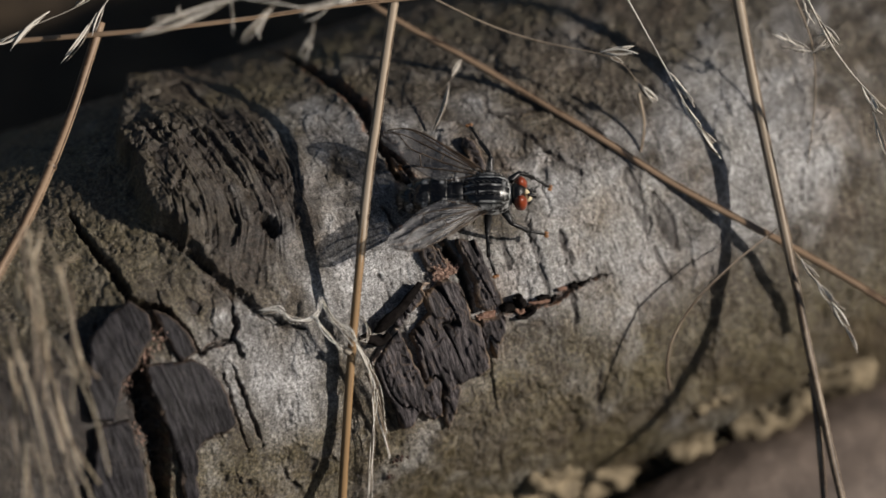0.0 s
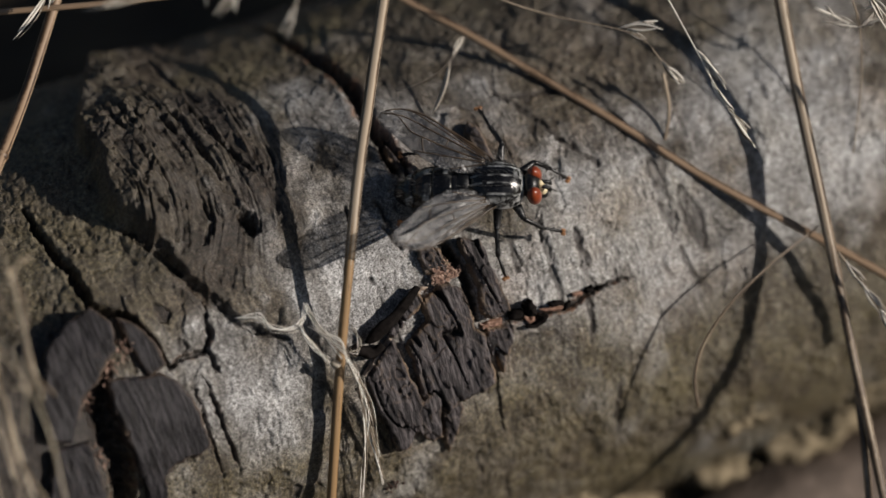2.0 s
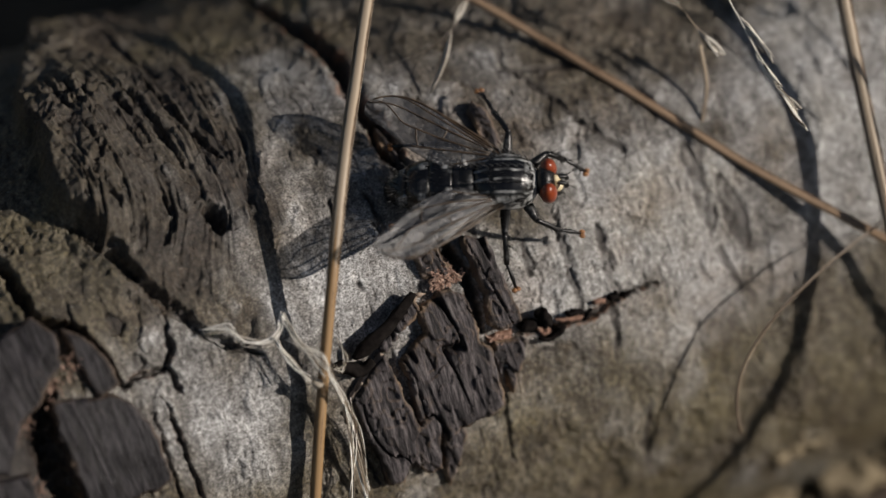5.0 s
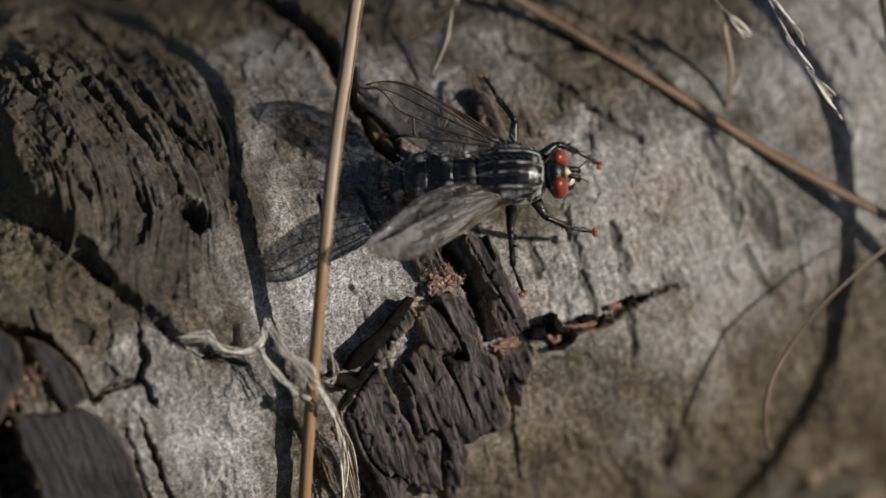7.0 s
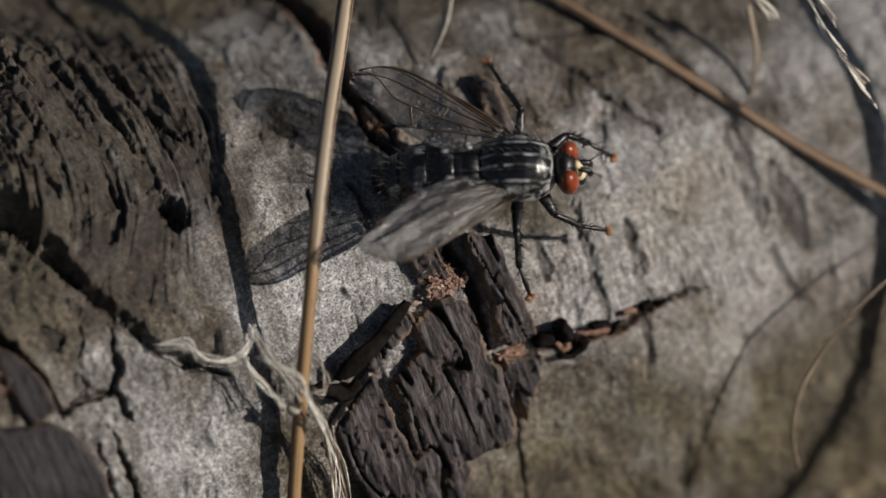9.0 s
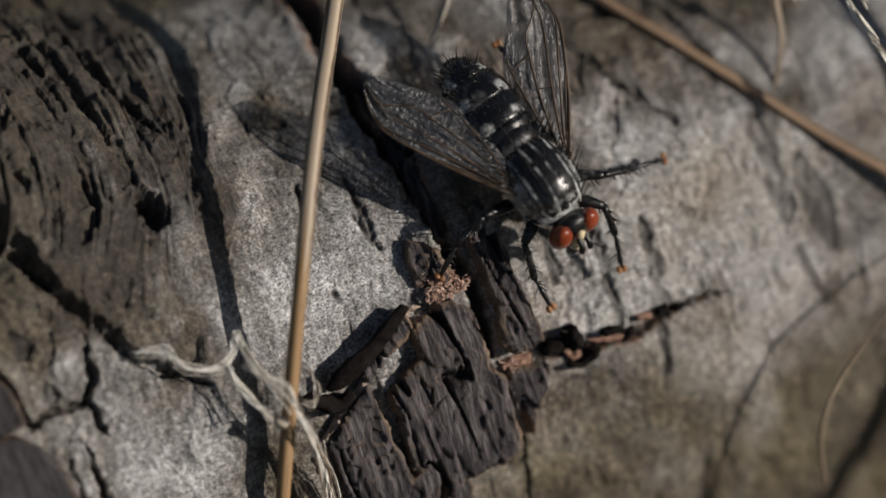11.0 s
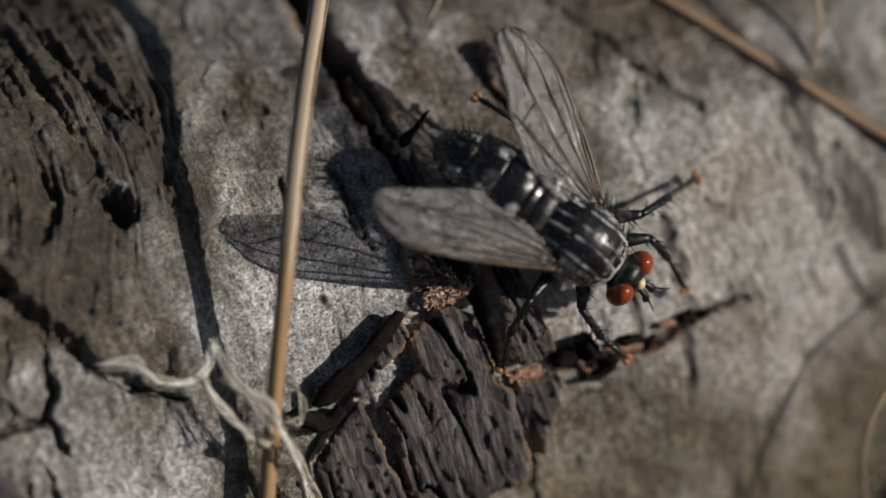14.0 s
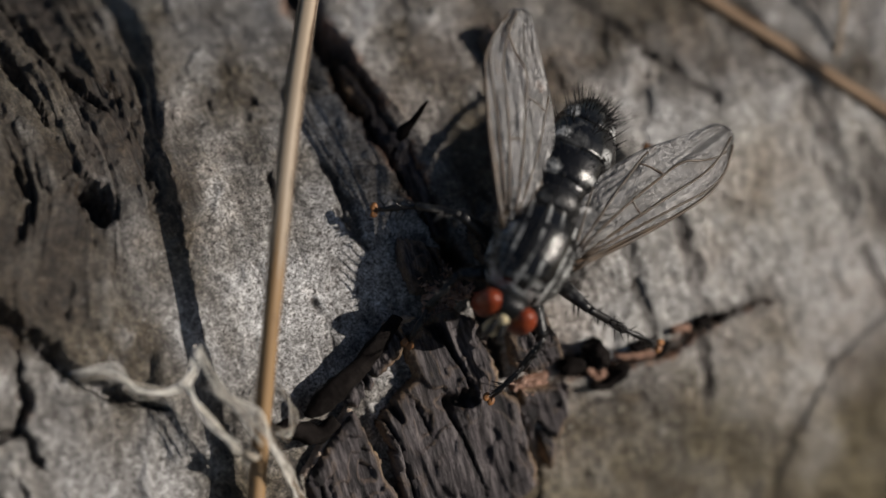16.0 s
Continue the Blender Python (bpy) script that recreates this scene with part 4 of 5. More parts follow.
def litter(place, size, seed):
    base = Vector(place)
    t = thing("litter_clump", base, "pale blurred clump of dry litter at the foot of the log", "litter", "litter at the log's foot")
    rng = random.Random(seed)
    for i in range(3):
        bm = bmesh.new()
        c = Vector([rng.uniform(-1, 1) * size * k for k in (0.8, 0.3, 0.3)])
        for v in blob(bm, c, (size * rng.uniform(0.7, 1.1), size * rng.uniform(0.4, 0.6), size * rng.uniform(0.5, 0.8)), 32, 20):
            p = v.co / size + Vector((seed, i, 0))
            v.co += v.normal * size * (0.5 * noise.noise(p * 1.8) + 0.3 * noise.noise(p * 5))
        part("clod", bm, LITTER, t)


for place, size, seed in (((16.99, -25.90, 18.46), 2.2, 1), ((26.25, -26.14, 19.13), 2.9, 2), ((19.88, -27.59, 27.20), 1.5, 3), ((11.35, -24.40, 15.09), 2.0, 4),
                          ((36.05, -27.21, 23.40), 2.5, 5), ((3.23, -26.10, 19.03), 2.2, 6), ((30.81, -27.00, 22.28), 2.0, 7),
                          ((-3.73, -26.83, 21.11), 3.2, 8), ((3.58, -25.35, 16.83), 3.4, 9), ((10.52, -22.57, 11.45), 3.2, 10), ((15.62, -22.42, 11.55), 3.2, 11)):
    litter(place, 1.35 * size, seed)


# ---- the fly ----
# Its own space, in millimetres: x forward, y to its left, z up; the origin is under its thorax.
def cuticle(name, stripes=False, checks=False):
    """Black fly cuticle with silvery dusting laid in bands or checks."""
    m, n, l, s = material(name)
    co = n.new("ShaderNodeTexCoord").outputs["Object"]
    xyz = n.new("ShaderNodeSeparateXYZ")
    l.new(co, xyz.inputs[0])
    grain = noise_tex(n, l, 3500, 6, 0.7)
    warp = noise_tex(n, l, 900, 3, 0.5)
    base = ramp(n, l, grain, [(0.3, (0.002, 0.002, 0.002)), (0.75, (0.009, 0.009, 0.010))])
    dust = ramp(n, l, grain, [(0.25, (0.14, 0.148, 0.15)), (0.7, (0.58, 0.59, 0.58))])
    if stripes:
        y = calc(n, l, "ABSOLUTE", calc(n, l, "ADD", xyz.outputs[1], calc(n, l, "MULTIPLY", calc(n, l, "SUBTRACT", warp, 0.5), 0.0003)))
        wave = calc(n, l, "SINE", calc(n, l, "ADD", calc(n, l, "MULTIPLY", y, 2 * math.pi / 0.00084), -0.9))
        fac = ramp(n, l, wave, [(0.76, (0, 0, 0)), (0.96, (1, 1, 1))])
        fac = calc(n, l, "MULTIPLY", fac, ramp(n, l, warp, [(0.40, (0.10, 0.10, 0.10)), (0.58, (1, 1, 1))]))
        # silver flanks and a silver front edge
        blots = ramp(n, l, noise_tex(n, l, 1500, 5, 0.7), [(0.46, (0, 0, 0)), (0.56, (0.95, 0.95, 0.95))])
        flank = ramp(n, l, calc(n, l, "MULTIPLY", y, 500), [(0.66, (0, 0, 0)), (0.80, (1, 1, 1))])
        front = ramp(n, l, calc(n, l, "MULTIPLY", xyz.outputs[0], 300), [(0.60, (0, 0, 0)), (0.72, (1, 1, 1))])
        fac = calc(n, l, "MAXIMUM", fac, calc(n, l, "MULTIPLY", calc(n, l, "MAXIMUM", flank, front), blots))
        seam = calc(n, l, "ABSOLUTE", calc(n, l, "ADD", xyz.outputs[0], calc(n, l, "MULTIPLY", warp, 0.0004)))
        fac = calc(n, l, "MULTIPLY", fac, ramp(n, l, calc(n, l, "MULTIPLY", seam, 1000), [(0.12, (0, 0, 0)), (0.3, (1, 1, 1))]))
        col = mix(n, l, fac, base, dust)
    elif checks:
        # a pair of silver patches at the front of each ring, and a grey bloom between them
        along = calc(n, l, "FRACT", calc(n, l, "DIVIDE", calc(n, l, "ADD", calc(n, l, "ADD", xyz.outputs[0], 0.0045), calc(n, l, "MULTIPLY", calc(n, l, "SUBTRACT", warp, 0.5), 0.0011)), 0.0016))
        band = calc(n, l, "MULTIPLY", ramp(n, l, along, [(0.56, (0, 0, 0)), (0.74, (1, 1, 1))]), ramp(n, l, along, [(0.93, (1, 1, 1)), (0.99, (0, 0, 0))]))
        wide = calc(n, l, "MULTIPLY", calc(n, l, "ABSOLUTE", calc(n, l, "ADD", xyz.outputs[1], calc(n, l, "MULTIPLY", calc(n, l, "SUBTRACT", warp, 0.5), 0.0007))), 500)
        spot = calc(n, l, "MULTIPLY", ramp(n, l, wide, [(0.36, (0, 0, 0)), (0.44, (1, 1, 1))]), ramp(n, l, wide, [(0.64, (1, 1, 1)), (0.72, (0, 0, 0))]))
        patchy = ramp(n, l, noise_tex(n, l, 1900, 5, 0.75), [(0.40, (0, 0, 0)), (0.54, (1, 1, 1))])
        bloom = ramp(n, l, warp, [(0.56, (0, 0, 0)), (0.72, (0.14, 0.14, 0.14))])
        col = mix(n, l, calc(n, l, "MAXIMUM", calc(n, l, "MULTIPLY", calc(n, l, "MULTIPLY", band, spot), calc(n, l, "MULTIPLY", patchy, 1.0)), bloom), base, dust)
    else:
        col = mix(n, l, ramp(n, l, warp, [(0.6, (0, 0, 0)), (0.8, (0.3, 0.3, 0.3))]), base, dust)
    l.new(col, s.inputs["Base Color"])
    s.inputs["Roughness"].default_value = 0.24 if stripes or checks else 0.4
    s.inputs["Coat Weight"].default_value = 0.15 if stripes or checks else 0.05
    bump(n, l, s, calc(n, l, "ADD", grain, calc(n, l, "MULTIPLY", warp, 2.0)), 0.00002)
    return m


def wing_material():
    """Clear membrane, finely pleated, that glitters silver where it turns to the sun."""
    m, n, l, s = material("wing_membrane")
    v = noise_tex(n, l, 700, 6, 0.65, stretch=(0.45, 1.8, 1))
    crinkle = noise_tex(n, l, 4200, 3, 0.6)
    l.new(ramp(n, l, v, [(0.38, (0.008, 0.008, 0.0085)), (0.64, (0.052, 0.051, 0.055))]), s.inputs["Base Color"])
    s.inputs["Roughness"].default_value = 0.40
    s.inputs["IOR"].default_value = 1.9
    s.inputs["Specular IOR Level"].default_value = 0.8
    s.inputs["Coat Weight"].default_value = 0.12
    s.inputs["Coat Roughness"].default_value = 0.2
    l.new(ramp(n, l, noise_tex(n, l, 700, 3, 0.5), [(0.35, (0.34, 0.34, 0.34)), (0.65, (0.62, 0.62, 0.62))]), s.inputs["Alpha"])
    fold = noise_tex(n, l, 620, 3, 0.6, stretch=(0.35, 1.5, 1))
    bump(n, l, s, calc(n, l, "ADD", calc(n, l, "ADD", fold, calc(n, l, "MULTIPLY", v, 0.5)), calc(n, l, "MULTIPLY", crinkle, 0.2)), 0.0007)
    return m


BLACK = cuticle("black_cuticle")
THORAX = cuticle("striped_cuticle", stripes=True)
CHECKED = cuticle("checked_cuticle", checks=True)
WING = wing_material()
VEIN = simple("wing_vein", (0.02, 0.014, 0.01), (0.09, 0.06, 0.035), 900, 0.4)
CALYPTER = simple("pale_wing_lobe", (0.22, 0.215, 0.21), (0.58, 0.57, 0.55), 1300, 0.3, 0.0001)
EYE = simple("red_eye", (0.14, 0.022, 0.008), (0.27, 0.055, 0.020), 1800, 0.28, 0.00002)
FACE = simple("pale_gold_face", (0.45, 0.36, 0.20), (0.75, 0.66, 0.45), 1500, 0.5)
FOOT = simple("amber_foot_pad", (0.06, 0.024, 0.01), (0.40, 0.18, 0.06), 2600, 0.5)
BROWN = simple("brown_wing_base", (0.04, 0.022, 0.01), (0.14, 0.085, 0.04), 1500, 0.45)


def bristle(bm, foot, way, length, width=0.035, droop=0.12):
    foot, way = Vector(foot), Vector(way).normalized()
    pts = [foot + way * length * k + Vector((-droop * length * k * k, 0, 0)) for k in (0, 0.35, 0.7, 1)]
    tube(bm, pts, lambda k: width * (1 - 0.9 * k), 5)


WING_LONG = 9.8


def wing_place(u, f):
    """A place on the wing: u from root to tip, f from the trailing (0) to the leading edge (1)."""
    w = 3.4 * max(math.sin(math.pi * min(0.04 + 0.96 * u, 1) ** 1.05), 0) ** 0.44
    lead = 0.3 + 0.75 * math.sin(2.0 * u) - 1.45 * max((u - 0.66) / 0.34, 0) ** 2.6
    y = lead - w * (1 - f)
    return -WING_LONG * u, y


def wing_height(u, f):
    return 0.35 * math.sin(math.pi * f) * (1 - 0.3 * u) + 0.34 * noise.noise(Vector((f * 5.5, u * 2.2, 3.1))) * (0.4 + 0.6 * u) + 0.07 * noise.noise(Vector((f * 13, u * 6, 7.7))) - 0.25 * u * u


def make_wing(fly, side):
    bm = bmesh.new()
    nu, nf = 64, 40
    rows = []
    for i in range(nu + 1):
        u = 0.02 + 0.978 * i / nu
        row = []
        for k in range(nf + 1):
            x, y = wing_place(u, k / nf)
            row.append(bm.verts.new((x, side * y, wing_height(u, k / nf))))
        rows.append(row)
    for a, b in zip(rows, rows[1:]):
        for k in range(nf):
            bm.faces.new((a[k], a[k + 1], b[k + 1], b[k]))
    wing = part("wing", bm, WING, fly, "clear smoky wing with dark veins")
    sol = wing.modifiers.new("thickness", "SOLIDIFY")
    sol.thickness = 0.00002
    veins = [
        (0.085, [(0.0, 0.98), (0.25, 1.0), (0.5, 1.0), (0.8, 1.0), (0.97, 0.97)]),
        (0.065, [(0.03, 0.93), (0.3, 0.95), (0.52, 0.99)]),
        (0.060, [(0.05, 0.86), (0.3, 0.87), (0.6, 0.90), (0.86, 0.98)]),
        (0.060, [(0.05, 0.80), (0.3, 0.76), (0.6, 0.72), (0.85, 0.70), (0.98, 0.72)]),
        (0.055, [(0.06, 0.66), (0.3, 0.56), (0.55, 0.46), (0.70, 0.38), (0.76, 0.44), (0.84, 0.60), (0.93, 0.80)]),
        (0.055, [(0.06, 0.58), (0.25, 0.40), (0.45, 0.22), (0.60, 0.06)]),
        (0.045, [(0.40, 0.75), (0.40, 0.52)]),
        (0.045, [(0.60, 0.44), (0.57, 0.28), (0.53, 0.14)]),
        (0.045, [(0.05, 0.48), (0.18, 0.22), (0.28, 0.04)]),
    ]
    for r, way in veins:
        bm = bmesh.new()
        pts = []
        for p in spline([(u, f, 0) for u, f in way], 0.04):
            x, y = wing_place(min(p.x, 0.995), p.y)
            pts.append(Vector((x, side * y, wing_height(p.x, p.y) + 0.01)))
        tube(bm, pts, lambda k: 1.3 * r * (1 - 0.45 * k), 6)
        part("vein", bm, VEIN, wing, "dark brown wing vein")
    bm = bmesh.new()
    blob(bm, (-0.25, side * 0.2, 0.0), (0.6, 0.24, 0.16), 14, 8)
    blob(bm, (-1.1, side * -0.85, -0.3), (0.8, 0.6, 0.08), 14, 8)
    part("wing_base", bm, BROWN, wing, "brown wing base with a pale lobe")
    bm = bmesh.new()
    for x, y, r in ((-1.5, -1.25, 0.75), (-0.8, -1.0, 0.5)):
        for v in blob(bm, (x, side * y, 0.05), (r, 0.8 * r, 0.10), 20, 10):
            v.co.z += 0.12 * math.sin(4 * v.co.x + 2 * v.co.y)
    part("calypter", bm, CALYPTER, wing, "pale silvery lobe at the wing's root")
    return wing


def leg_segment(name, pts, rad, mat, leg, spines, seed):
    rng = random.Random(seed)
    bm = bmesh.new()
    path = spline(pts, 0.25)
    tube(bm, path, rad, 9)
    part(name, bm, mat, leg)
    bm = bmesh.new()
    for _ in range(spines):
        k = rng.uniform(0.15, 0.95)
        p = path[int(k * (len(path) - 1))]
        ax = (path[-1] - path[0]).normalized()
        a = rng.uniform(0, 6.28)
        o = ax.orthogonal().normalized()
        out = o * math.cos(a) + ax.cross(o) * math.sin(a)
        bristle(bm, p + out * rad(k) * 0.8, out + ax * 0.7, rng.uniform(0.3, 0.7), 0.04, 0)
    tagged(part("leg_hair", bm, mat, leg), kind="stuff")


def make_leg(fly, hip, knee, ankle, toe, seed):
    """A leg in the space of its hip: femur, tibia, tarsus and two amber pads."""
    hip = Vector(hip)
    knee, ankle, toe = (Vector(p) - hip for p in (knee, ankle, toe))
    bm = bmesh.new()
    blob(bm, (0, 0, 0), (0.5, 0.42, 0.5), 14, 10)
    leg = part("leg", bm, BLACK, fly, "black bristly leg with an amber foot")
    leg.location = hip * MM
    leg_segment("femur", [Vector(), knee * 0.5 + Vector((0, 0, 0.12)), knee], lambda k: 0.40 - 0.14 * abs(2 * k - 0.7) , BLACK, leg, 10, seed)
    leg_segment("tibia", [knee, knee.lerp(ankle, 0.5) + Vector((0, 0, 0.10)), ankle], lambda k: 0.18 + 0.03 * k, BLACK, leg, 18, seed + 1)
    leg_segment("tarsus", [ankle, ankle.lerp(toe, 0.5) + Vector((0, 0, 0.12)), toe], lambda k: 0.13 + 0.03 * math.sin(k * 30), BLACK, leg, 10, seed + 2)
    bm = bmesh.new()
    way = (toe - ankle).normalized()
    cross = Vector((-way.y, way.x, 0)).normalized()
    for e in (-1, 1):
        blob(bm, toe + way * 0.18 + cross * 0.14 * e + Vector((0, 0, -0.04)), (0.22, 0.17, 0.12), 12, 8)
        tube(bm, spline([toe + cross * 0.08 * e, toe + way * 0.3 + cross * 0.2 * e + Vector((0, 0, 0.1)), toe + way * 0.45 + cross * 0.22 * e], 0.1), lambda k: 0.05 * (1 - k), 5)
    part("foot", bm, FOOT, leg, "amber foot pads with claws")
    return leg


def make_fly():
    fly = thing("flesh_fly", (0, 0, 0), "black and silver striped fly with red eyes on the log", "fly")
    fly.scale = (1.18, 1.18, 1.18)
    rng = random.Random(5)
    # thorax with its shield
    bm = bmesh.new()
    prof = [(-1.75, 0.75, 3.1), (-1.55, 1.15, 3.15), (-1.1, 1.5, 3.2), (-0.4, 1.78, 3.22), (0.4, 1.88, 3.2), (1.2, 1.85, 3.15), (1.9, 1.68, 3.05), (2.45, 1.35, 2.95), (2.8, 0.9, 2.9), (2.9, 0.5, 2.9)]
    rows = []
    for a, b in zip(prof, prof[1:]):
        for k in range(4):
            t = k / 4
            rows.append(tuple(a[i] + (b[i] - a[i]) * t for i in range(3)))
    rows.append(prof[-1])
    rows = [(x, r - 0.06 * math.exp(-((x - 0.35) / 0.09) ** 2), z) for x, r, z in rows]
    lathe(bm, rows, 40, (1.06, 0.95))
    thorax = part("thorax", bm, THORAX, fly, "black thorax with silver-grey stripes")
    bm = bmesh.new()
    lathe(bm, [(-3.0, 0.10, 3.6), (-2.9, 0.45, 3.62), (-2.6, 0.85, 3.65), (-2.1, 1.12, 3.6), (-1.6, 1.18, 3.55), (-1.2, 0.8, 3.5)], 24, (1.1, 0.8))
    part("scutellum", bm, BLACK, thorax, "rounded shield behind the thorax")
    bm = bmesh.new()
    for side in (-1, 1):
        for i in range(14):
            x = 2.3 - i * 0.34
            bristle(bm, (x, side * (1.68 - 0.02 * i - 0.35 * max(x - 1, 0)), 3.85), (-0.55, side * 0.9, 0.75), rng.uniform(1.0, 1.6), 0.055)
        for i in range(9):
            bristle(bm, (2.1 - i * 0.5, side * 0.55, 4.75), (-0.7, side * 0.15, 0.8), rng.uniform(0.7, 1.1), 0.045)
        for i in range(4):
            bristle(bm, (-2.2 - 0.15 * i, side * (0.85 - 0.22 * i), 3.75), (-1.0, side * 0.35, 0.45), rng.uniform(1.2, 1.7), 0.05)
    tagged(part("bristles", bm, BLACK, thorax, "stiff black bristles"), kind="stuff")
    # abdomen, ring by ring
    ab = [(-1.5, 1.0, 2.9), (-2.1, 1.48, 2.95), (-2.75, 1.74, 2.92), (-3.45, 1.84, 2.86), (-4.3, 1.84, 2.76), (-5.15, 1.74, 2.60), (-6.0, 1.52, 2.42), (-6.7, 1.2, 2.24), (-7.3, 0.84, 2.08), (-7.7, 0.38, 1.98)]

    def at(x):
        for a, b in zip(ab, ab[1:]):
            if b[0] <= x <= a[0]:
                t = (a[0] - x) / (a[0] - b[0])
                return a[1] + (b[1] - a[1]) * t, a[2] + (b[2] - a[2]) * t
        return ab[-1][1:]
    cuts = [-1.5, -2.9, -4.5, -6.1, -7.7]
    for i, (a, b) in enumerate(zip(cuts, cuts[1:])):
        bm = bmesh.new()
        rows = []
        for k in range(13):
            x = a + (b - a) * k / 12
            r, z = at(x)
            rows.append((x, max(r + 0.05 * math.sin(math.pi * k / 12) - (0.05 if k in (0, 12) else 0), 0.08), z))
        lathe(bm, rows[::-1], 36, (1.0, 0.87))
        seg = part("abdomen_segment", bm, CHECKED, fly, "black abdomen ring with silver checks")
        bm = bmesh.new()
        for k in range((8, 8, 14, 34)[i]):
            ang = rng.uniform(0.15, math.pi - 0.15)
            x = b + rng.uniform(0.1, 0.35 if i < 3 else 1.2)
            r, z = at(x)
            o = Vector((0, math.cos(ang), math.sin(ang)))
            bristle(bm, (x, o.y * r, z + o.z * r * 0.87), (-0.9, o.y, o.z), rng.uniform(0.5, 1.15), 0.032)
        tagged(part("bristles", bm, BLACK, seg), kind="stuff")
    # head
    bm = bmesh.new()
    blob(bm, (3.42, 0, 2.9), (0.74, 1.2, 1.25), 30, 20)
    head = part("head", bm, BLACK, fly, "black head with bristles")
    for side in (-1, 1):
        bm = bmesh.new()
        blob(bm, (3.62, side * 0.86, 3.0), (0.60, 0.66, 1.20), 32, 24)
        part("eye", bm, EYE, head, "large brick-red compound eye")
        bm = bmesh.new()
        tube(bm, spline([(4.2, side * 0.18, 3.35), (4.75, side * 0.25, 3.1), (4.85, side * 0.28, 2.7)], 0.15), lambda k: 0.15 + 0.04 * k, 8)
        tube(bm, spline([(4.7, side * 0.28, 3.1), (5.2, side * 0.5, 3.35), (5.55, side * 0.75, 3.35)], 0.15), lambda k: 0.05 * (1 - 0.8 * k), 5)
        for i in range(6):
            bristle(bm, (4.85 + 0.1 * i, side * (0.35 + 0.06 * i), 3.2 + 0.03 * i), (0.5, side * (0.2 + 0.3 * (i % 2)), 0.9), 0.35, 0.02, 0)
        part("antenna", bm, BLACK, head, "short black feathered antenna")
    bm = bmesh.new()
    blob(bm, (4.1, 0, 2.75), (0.36, 0.42, 1.0), 20, 14)
    blob(bm, (4.2, 0, 1.9), (0.4, 0.42, 0.35), 14, 10)
    part("face", bm, FACE, head, "pale golden face")
    bm = bmesh.new()
    tube(bm, spline([(3.9, 0, 1.9), (4.0, 0, 1.2), (4.25, 0, 0.7)], 0.2), lambda k: 0.28 + 0.06 * k, 10)
    part("proboscis", bm, BLACK, head, "short dark proboscis")
    bm = bmesh.new()
    for side in (-1, 1):
        for i in range(7):
            bristle(bm, (3.3 + 0.16 * i, side * 0.3, 4.25 - 0.12 * i), (0.45, side * 0.25, 0.9), rng.uniform(0.4, 0.7), 0.028, 0)
    tagged(part("bristles", bm, BLACK, head), kind="stuff")
    # short hair all over the back
    bm = bmesh.new()
    for i in range(420):
        ang = rng.uniform(0.1, math.pi - 0.1)
        if i % 3:
            x = rng.uniform(-1.6, 2.6)
            r = 1.85 * math.sqrt(max(1 - ((x - 0.5) / 2.6) ** 2, 0.05))
            p = Vector((x, 1.08 * r * math.cos(ang), 3.17 + 0.9 * r * math.sin(ang)))
        else:
            x = rng.uniform(-7.4, -1.8)
            r, z = at(x)
            p = Vector((x, r * math.cos(ang), z + 0.85 * r * math.sin(ang)))
        tube(bm, [p, p + Vector((-0.16, 0.10 * math.cos(ang), 0.12 * math.sin(ang) + 0.05)), p + Vector((-0.36, 0.2 * math.cos(ang), 0.2 * math.sin(ang)))], lambda k: 0.022 * (1 - 0.9 * k), 4)
    tagged(part("hair", bm, BLACK, thorax, "short black hair"), kind="stuff")
    wings = [make_wing(fly, 1), make_wing(fly, -1)]
    legs = [
        make_leg(fly, (1.9, 1.0, 1.9), (3.4, 2.3, 2.4), (4.9, 2.3, 1.2), (6.5, 1.85, 0.25), 31),
        make_leg(fly, (1.9, -1.0, 1.9), (2.7, -2.4, 2.0), (4.5, -2.7, 0.9), (6.1, -2.65, 0.25), 41),
        make_leg(fly, (0.6, 1.3, 1.7), (0.7, 3.7, 2.7), (0.0, 5.6, 1.2), (-0.7, 7.3, 0.25), 51),
        make_leg(fly, (0.6, -1.3, 1.7), (0.3, -3.6, 2.7), (0.7, -5.3, 1.3), (1.5, -6.6, 0.25), 61),
        make_leg(fly, (-0.8, 1.2, 1.7), (-3.0, 2.9, 2.2), (-5.0, 3.2, 1.0), (-6.9, 3.2, 0.25), 71),
        make_leg(fly, (-0.8, -1.2, 1.7), (-3.0, -2.9, 2.2), (-5.0, -3.0, 1.0), (-6.9, -2.6, 0.25), 81),
    ]
    return fly, wings, legs


fly, wings, legs = make_fly()
cam.data.dof.use_dof = True
cam.data.dof.focus_object = crumb_heap
cam.data.dof.aperture_fstop = 10.0


def perch(s, q, heading, h=0.45, pitch=0.0, roll=0.0):
    """The fly's pose on the bark: heading in degrees from the log's axis, seen from outside."""
    a, t = q / R, radians(heading)
    up = Vector((0, -math.sin(a), math.cos(a)))
    ahead = Vector((1, 0, 0)) * math.cos(t) + Vector((0, math.cos(a), math.sin(a))) * math.sin(t)
    turn = Matrix((ahead, up.cross(ahead), up)).transposed().to_4x4()
    return Matrix.Translation(on_log(s, q, h) * MM) @ turn @ pose(-0.0006, 0, 0, roll, pitch, 0)


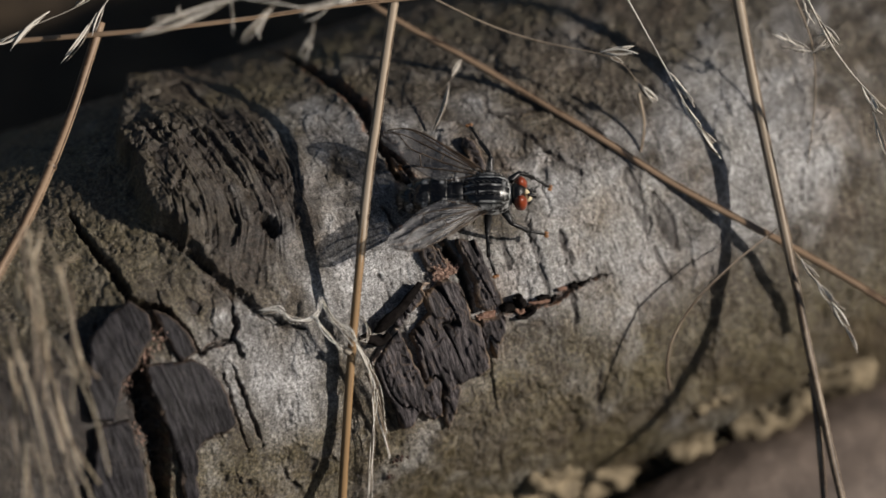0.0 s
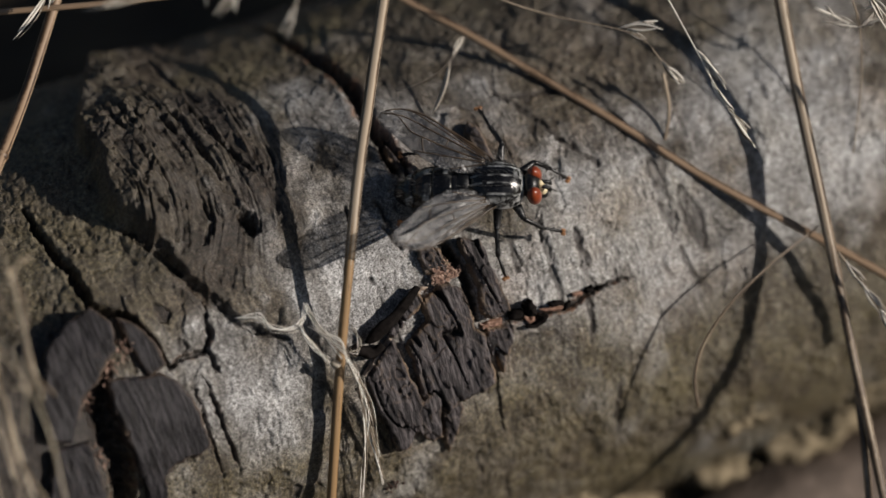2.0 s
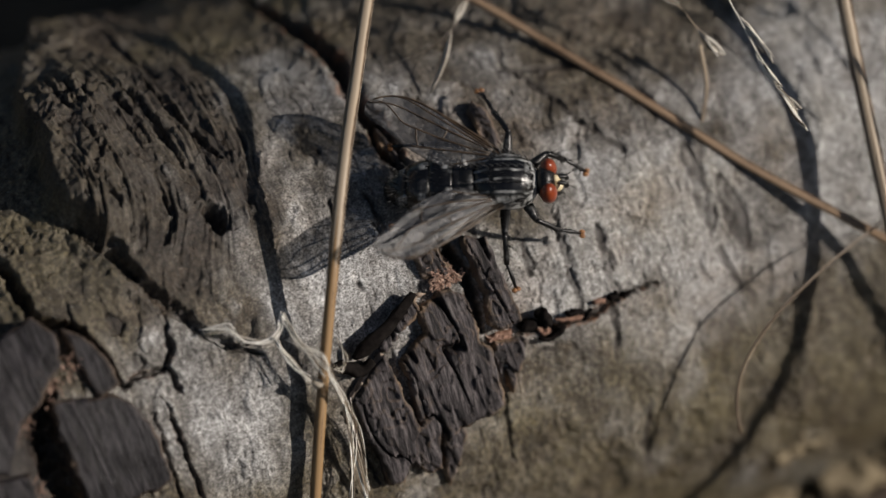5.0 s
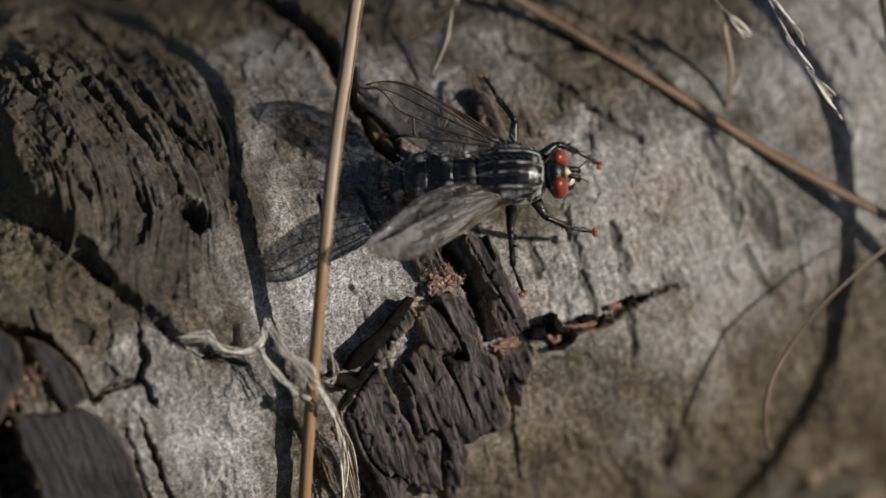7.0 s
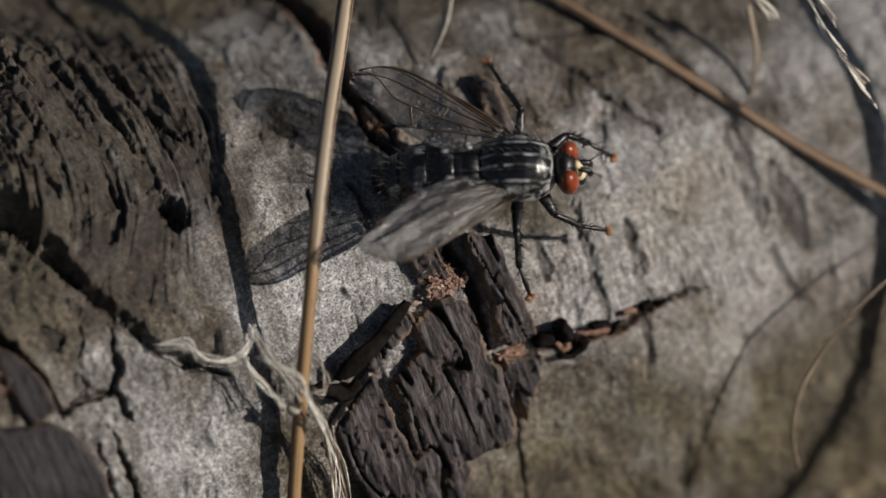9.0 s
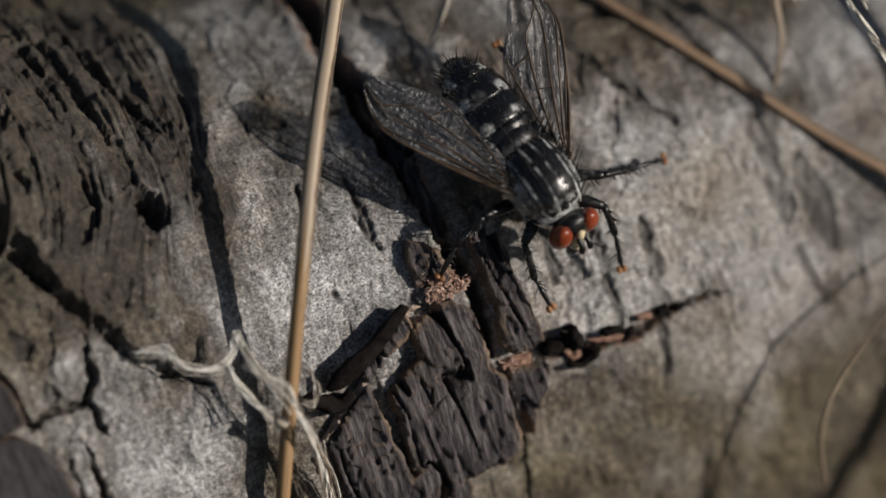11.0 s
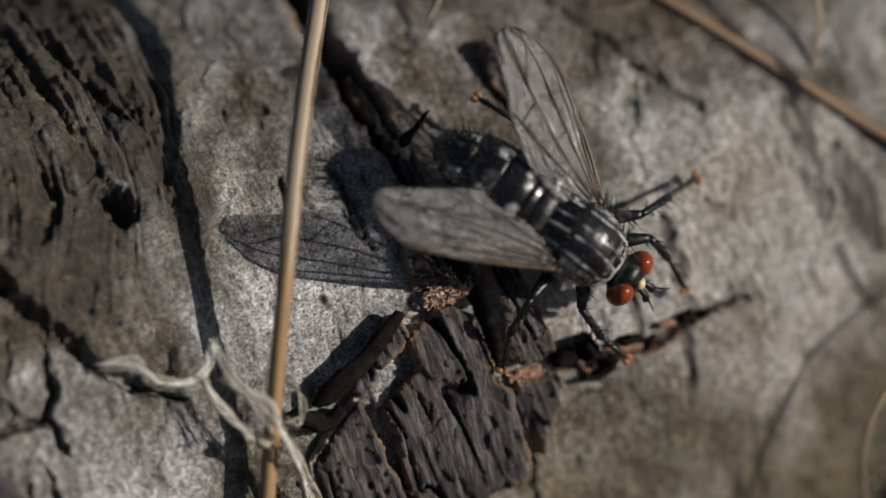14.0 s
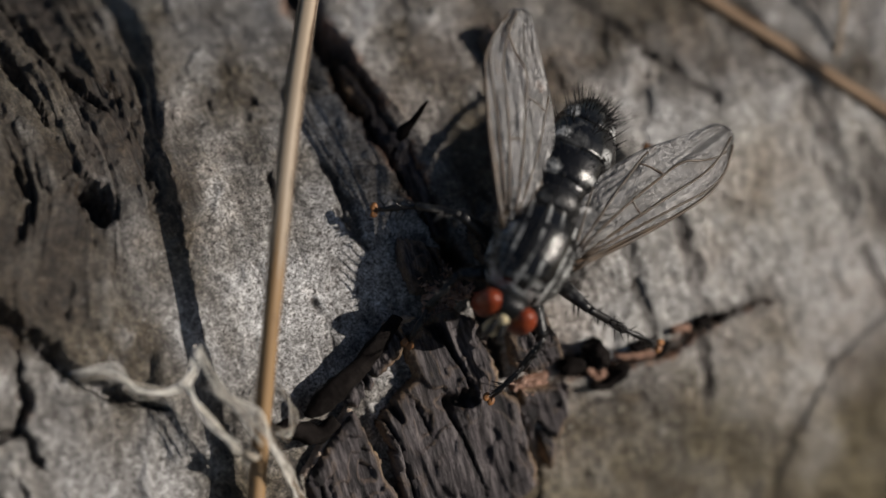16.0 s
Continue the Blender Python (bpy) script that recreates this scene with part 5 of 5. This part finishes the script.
def motions():
    still = (-0.70, 13.95, -19.7)
    ahead = (-0.20, 14.0, -20.3)
    back = (-0.58, 14.35, -19.1)
    turned = (-1.64, 14.15, -38.4)
    low = (-0.36, 15.29, -74.7)
    steep = (0.32, 17.65, -94.8)
    second = (0.37, 19.65, -69.7)
    third = (-0.10, 18.60, -53.9)
    last = (-0.86, 19.36, -135.9)
    final = (-3.75, 18.75, -136.0)
    half = [(a + b) / 2 for a, b in zip(third, last)]
    # seconds, place and heading, height over the bark, pitch
    poses = [(0, still, 0.9, -14), (0.4, still, 0.9, -14), (0.7, ahead, 1.0, -16), (2.6, ahead, 1.0, -16), (3.1, back, 0.9, -14), (9.05, back, 0.9, -14),
             (9.2, turned, 0.8, -10), (10.2, low, 0.6, -4), (12.1, low, 0.6, -4), (12.2, steep, 0.8, -10), (12.32, steep, 0.8, -10),
             (12.5, second, 0.6, -4), (13.5, second, 0.6, -4), (13.75, third, 0.5, 0), (15.7, third, 0.5, 0),
             (15.75, half, 0.7, -6), (15.8, last, 0.8, -10), (15.9, last, 0.8, -10), (16, final, 0.8, -10)]
    walk(fly, [(t, perch(*place, h, pitch, -5 if t < 9.1 else 0)) for t, place, h, pitch in poses])
    # how far the middle leg on the fly's left swings forward, pose by pose
    swing = {low: -35, steep: -20, second: -40, third: -45, tuple(half): -30, last: -14, final: -14}
    for i, leg in enumerate(legs):
        hip = leg.location.copy()
        walk(leg, [(t, Matrix.Translation(hip) @ pose(0, 0, 0, 0, -pitch, swing.get(tuple(place), 0) if i == 2 else 0)) for t, place, h, pitch in poses])
    # seconds, then sweep, tilt and rise of the left wing and of the right wing
    rest = [(0, 27, -6, 4, 30, 2, 19), (0.4, 27, -6, 4, 30, 2, 19), (0.7, 27, -12, 10, 36, -10, 28), (2.5, 27, -12, 10, 36, -10, 28), (3.1, 27, -6, 4, 30, 2, 19), (9.1, 27, -6, 4, 30, 2, 19),
            (11, 26, 12, -3, 22, -2, -3), (12.1, 26, 12, -3, 22, -2, -3), (12.5, 29, -12, 4, 22, 6, 6), (15.7, 29, -12, 4, 23, 6, 6), (15.8, 28, -6, 4, 28, 10, 9), (16, 28, -6, 4, 28, 10, 9)]
    for wing, side in zip(wings, (1, -1)):
        hinge = (0.3, side * 1.7, 3.75)
        walk(wing, [(t, pose(*(c * MM for c in hinge)) @ pose(0, 0, 0, 0, 0, -side * sweep) @ pose(0, 0, 0, side * tilt, rise, 0)) for t, sweep, tilt, rise in [row[:1] + (row[1:4] if side > 0 else row[4:]) for row in rest]])


motions()
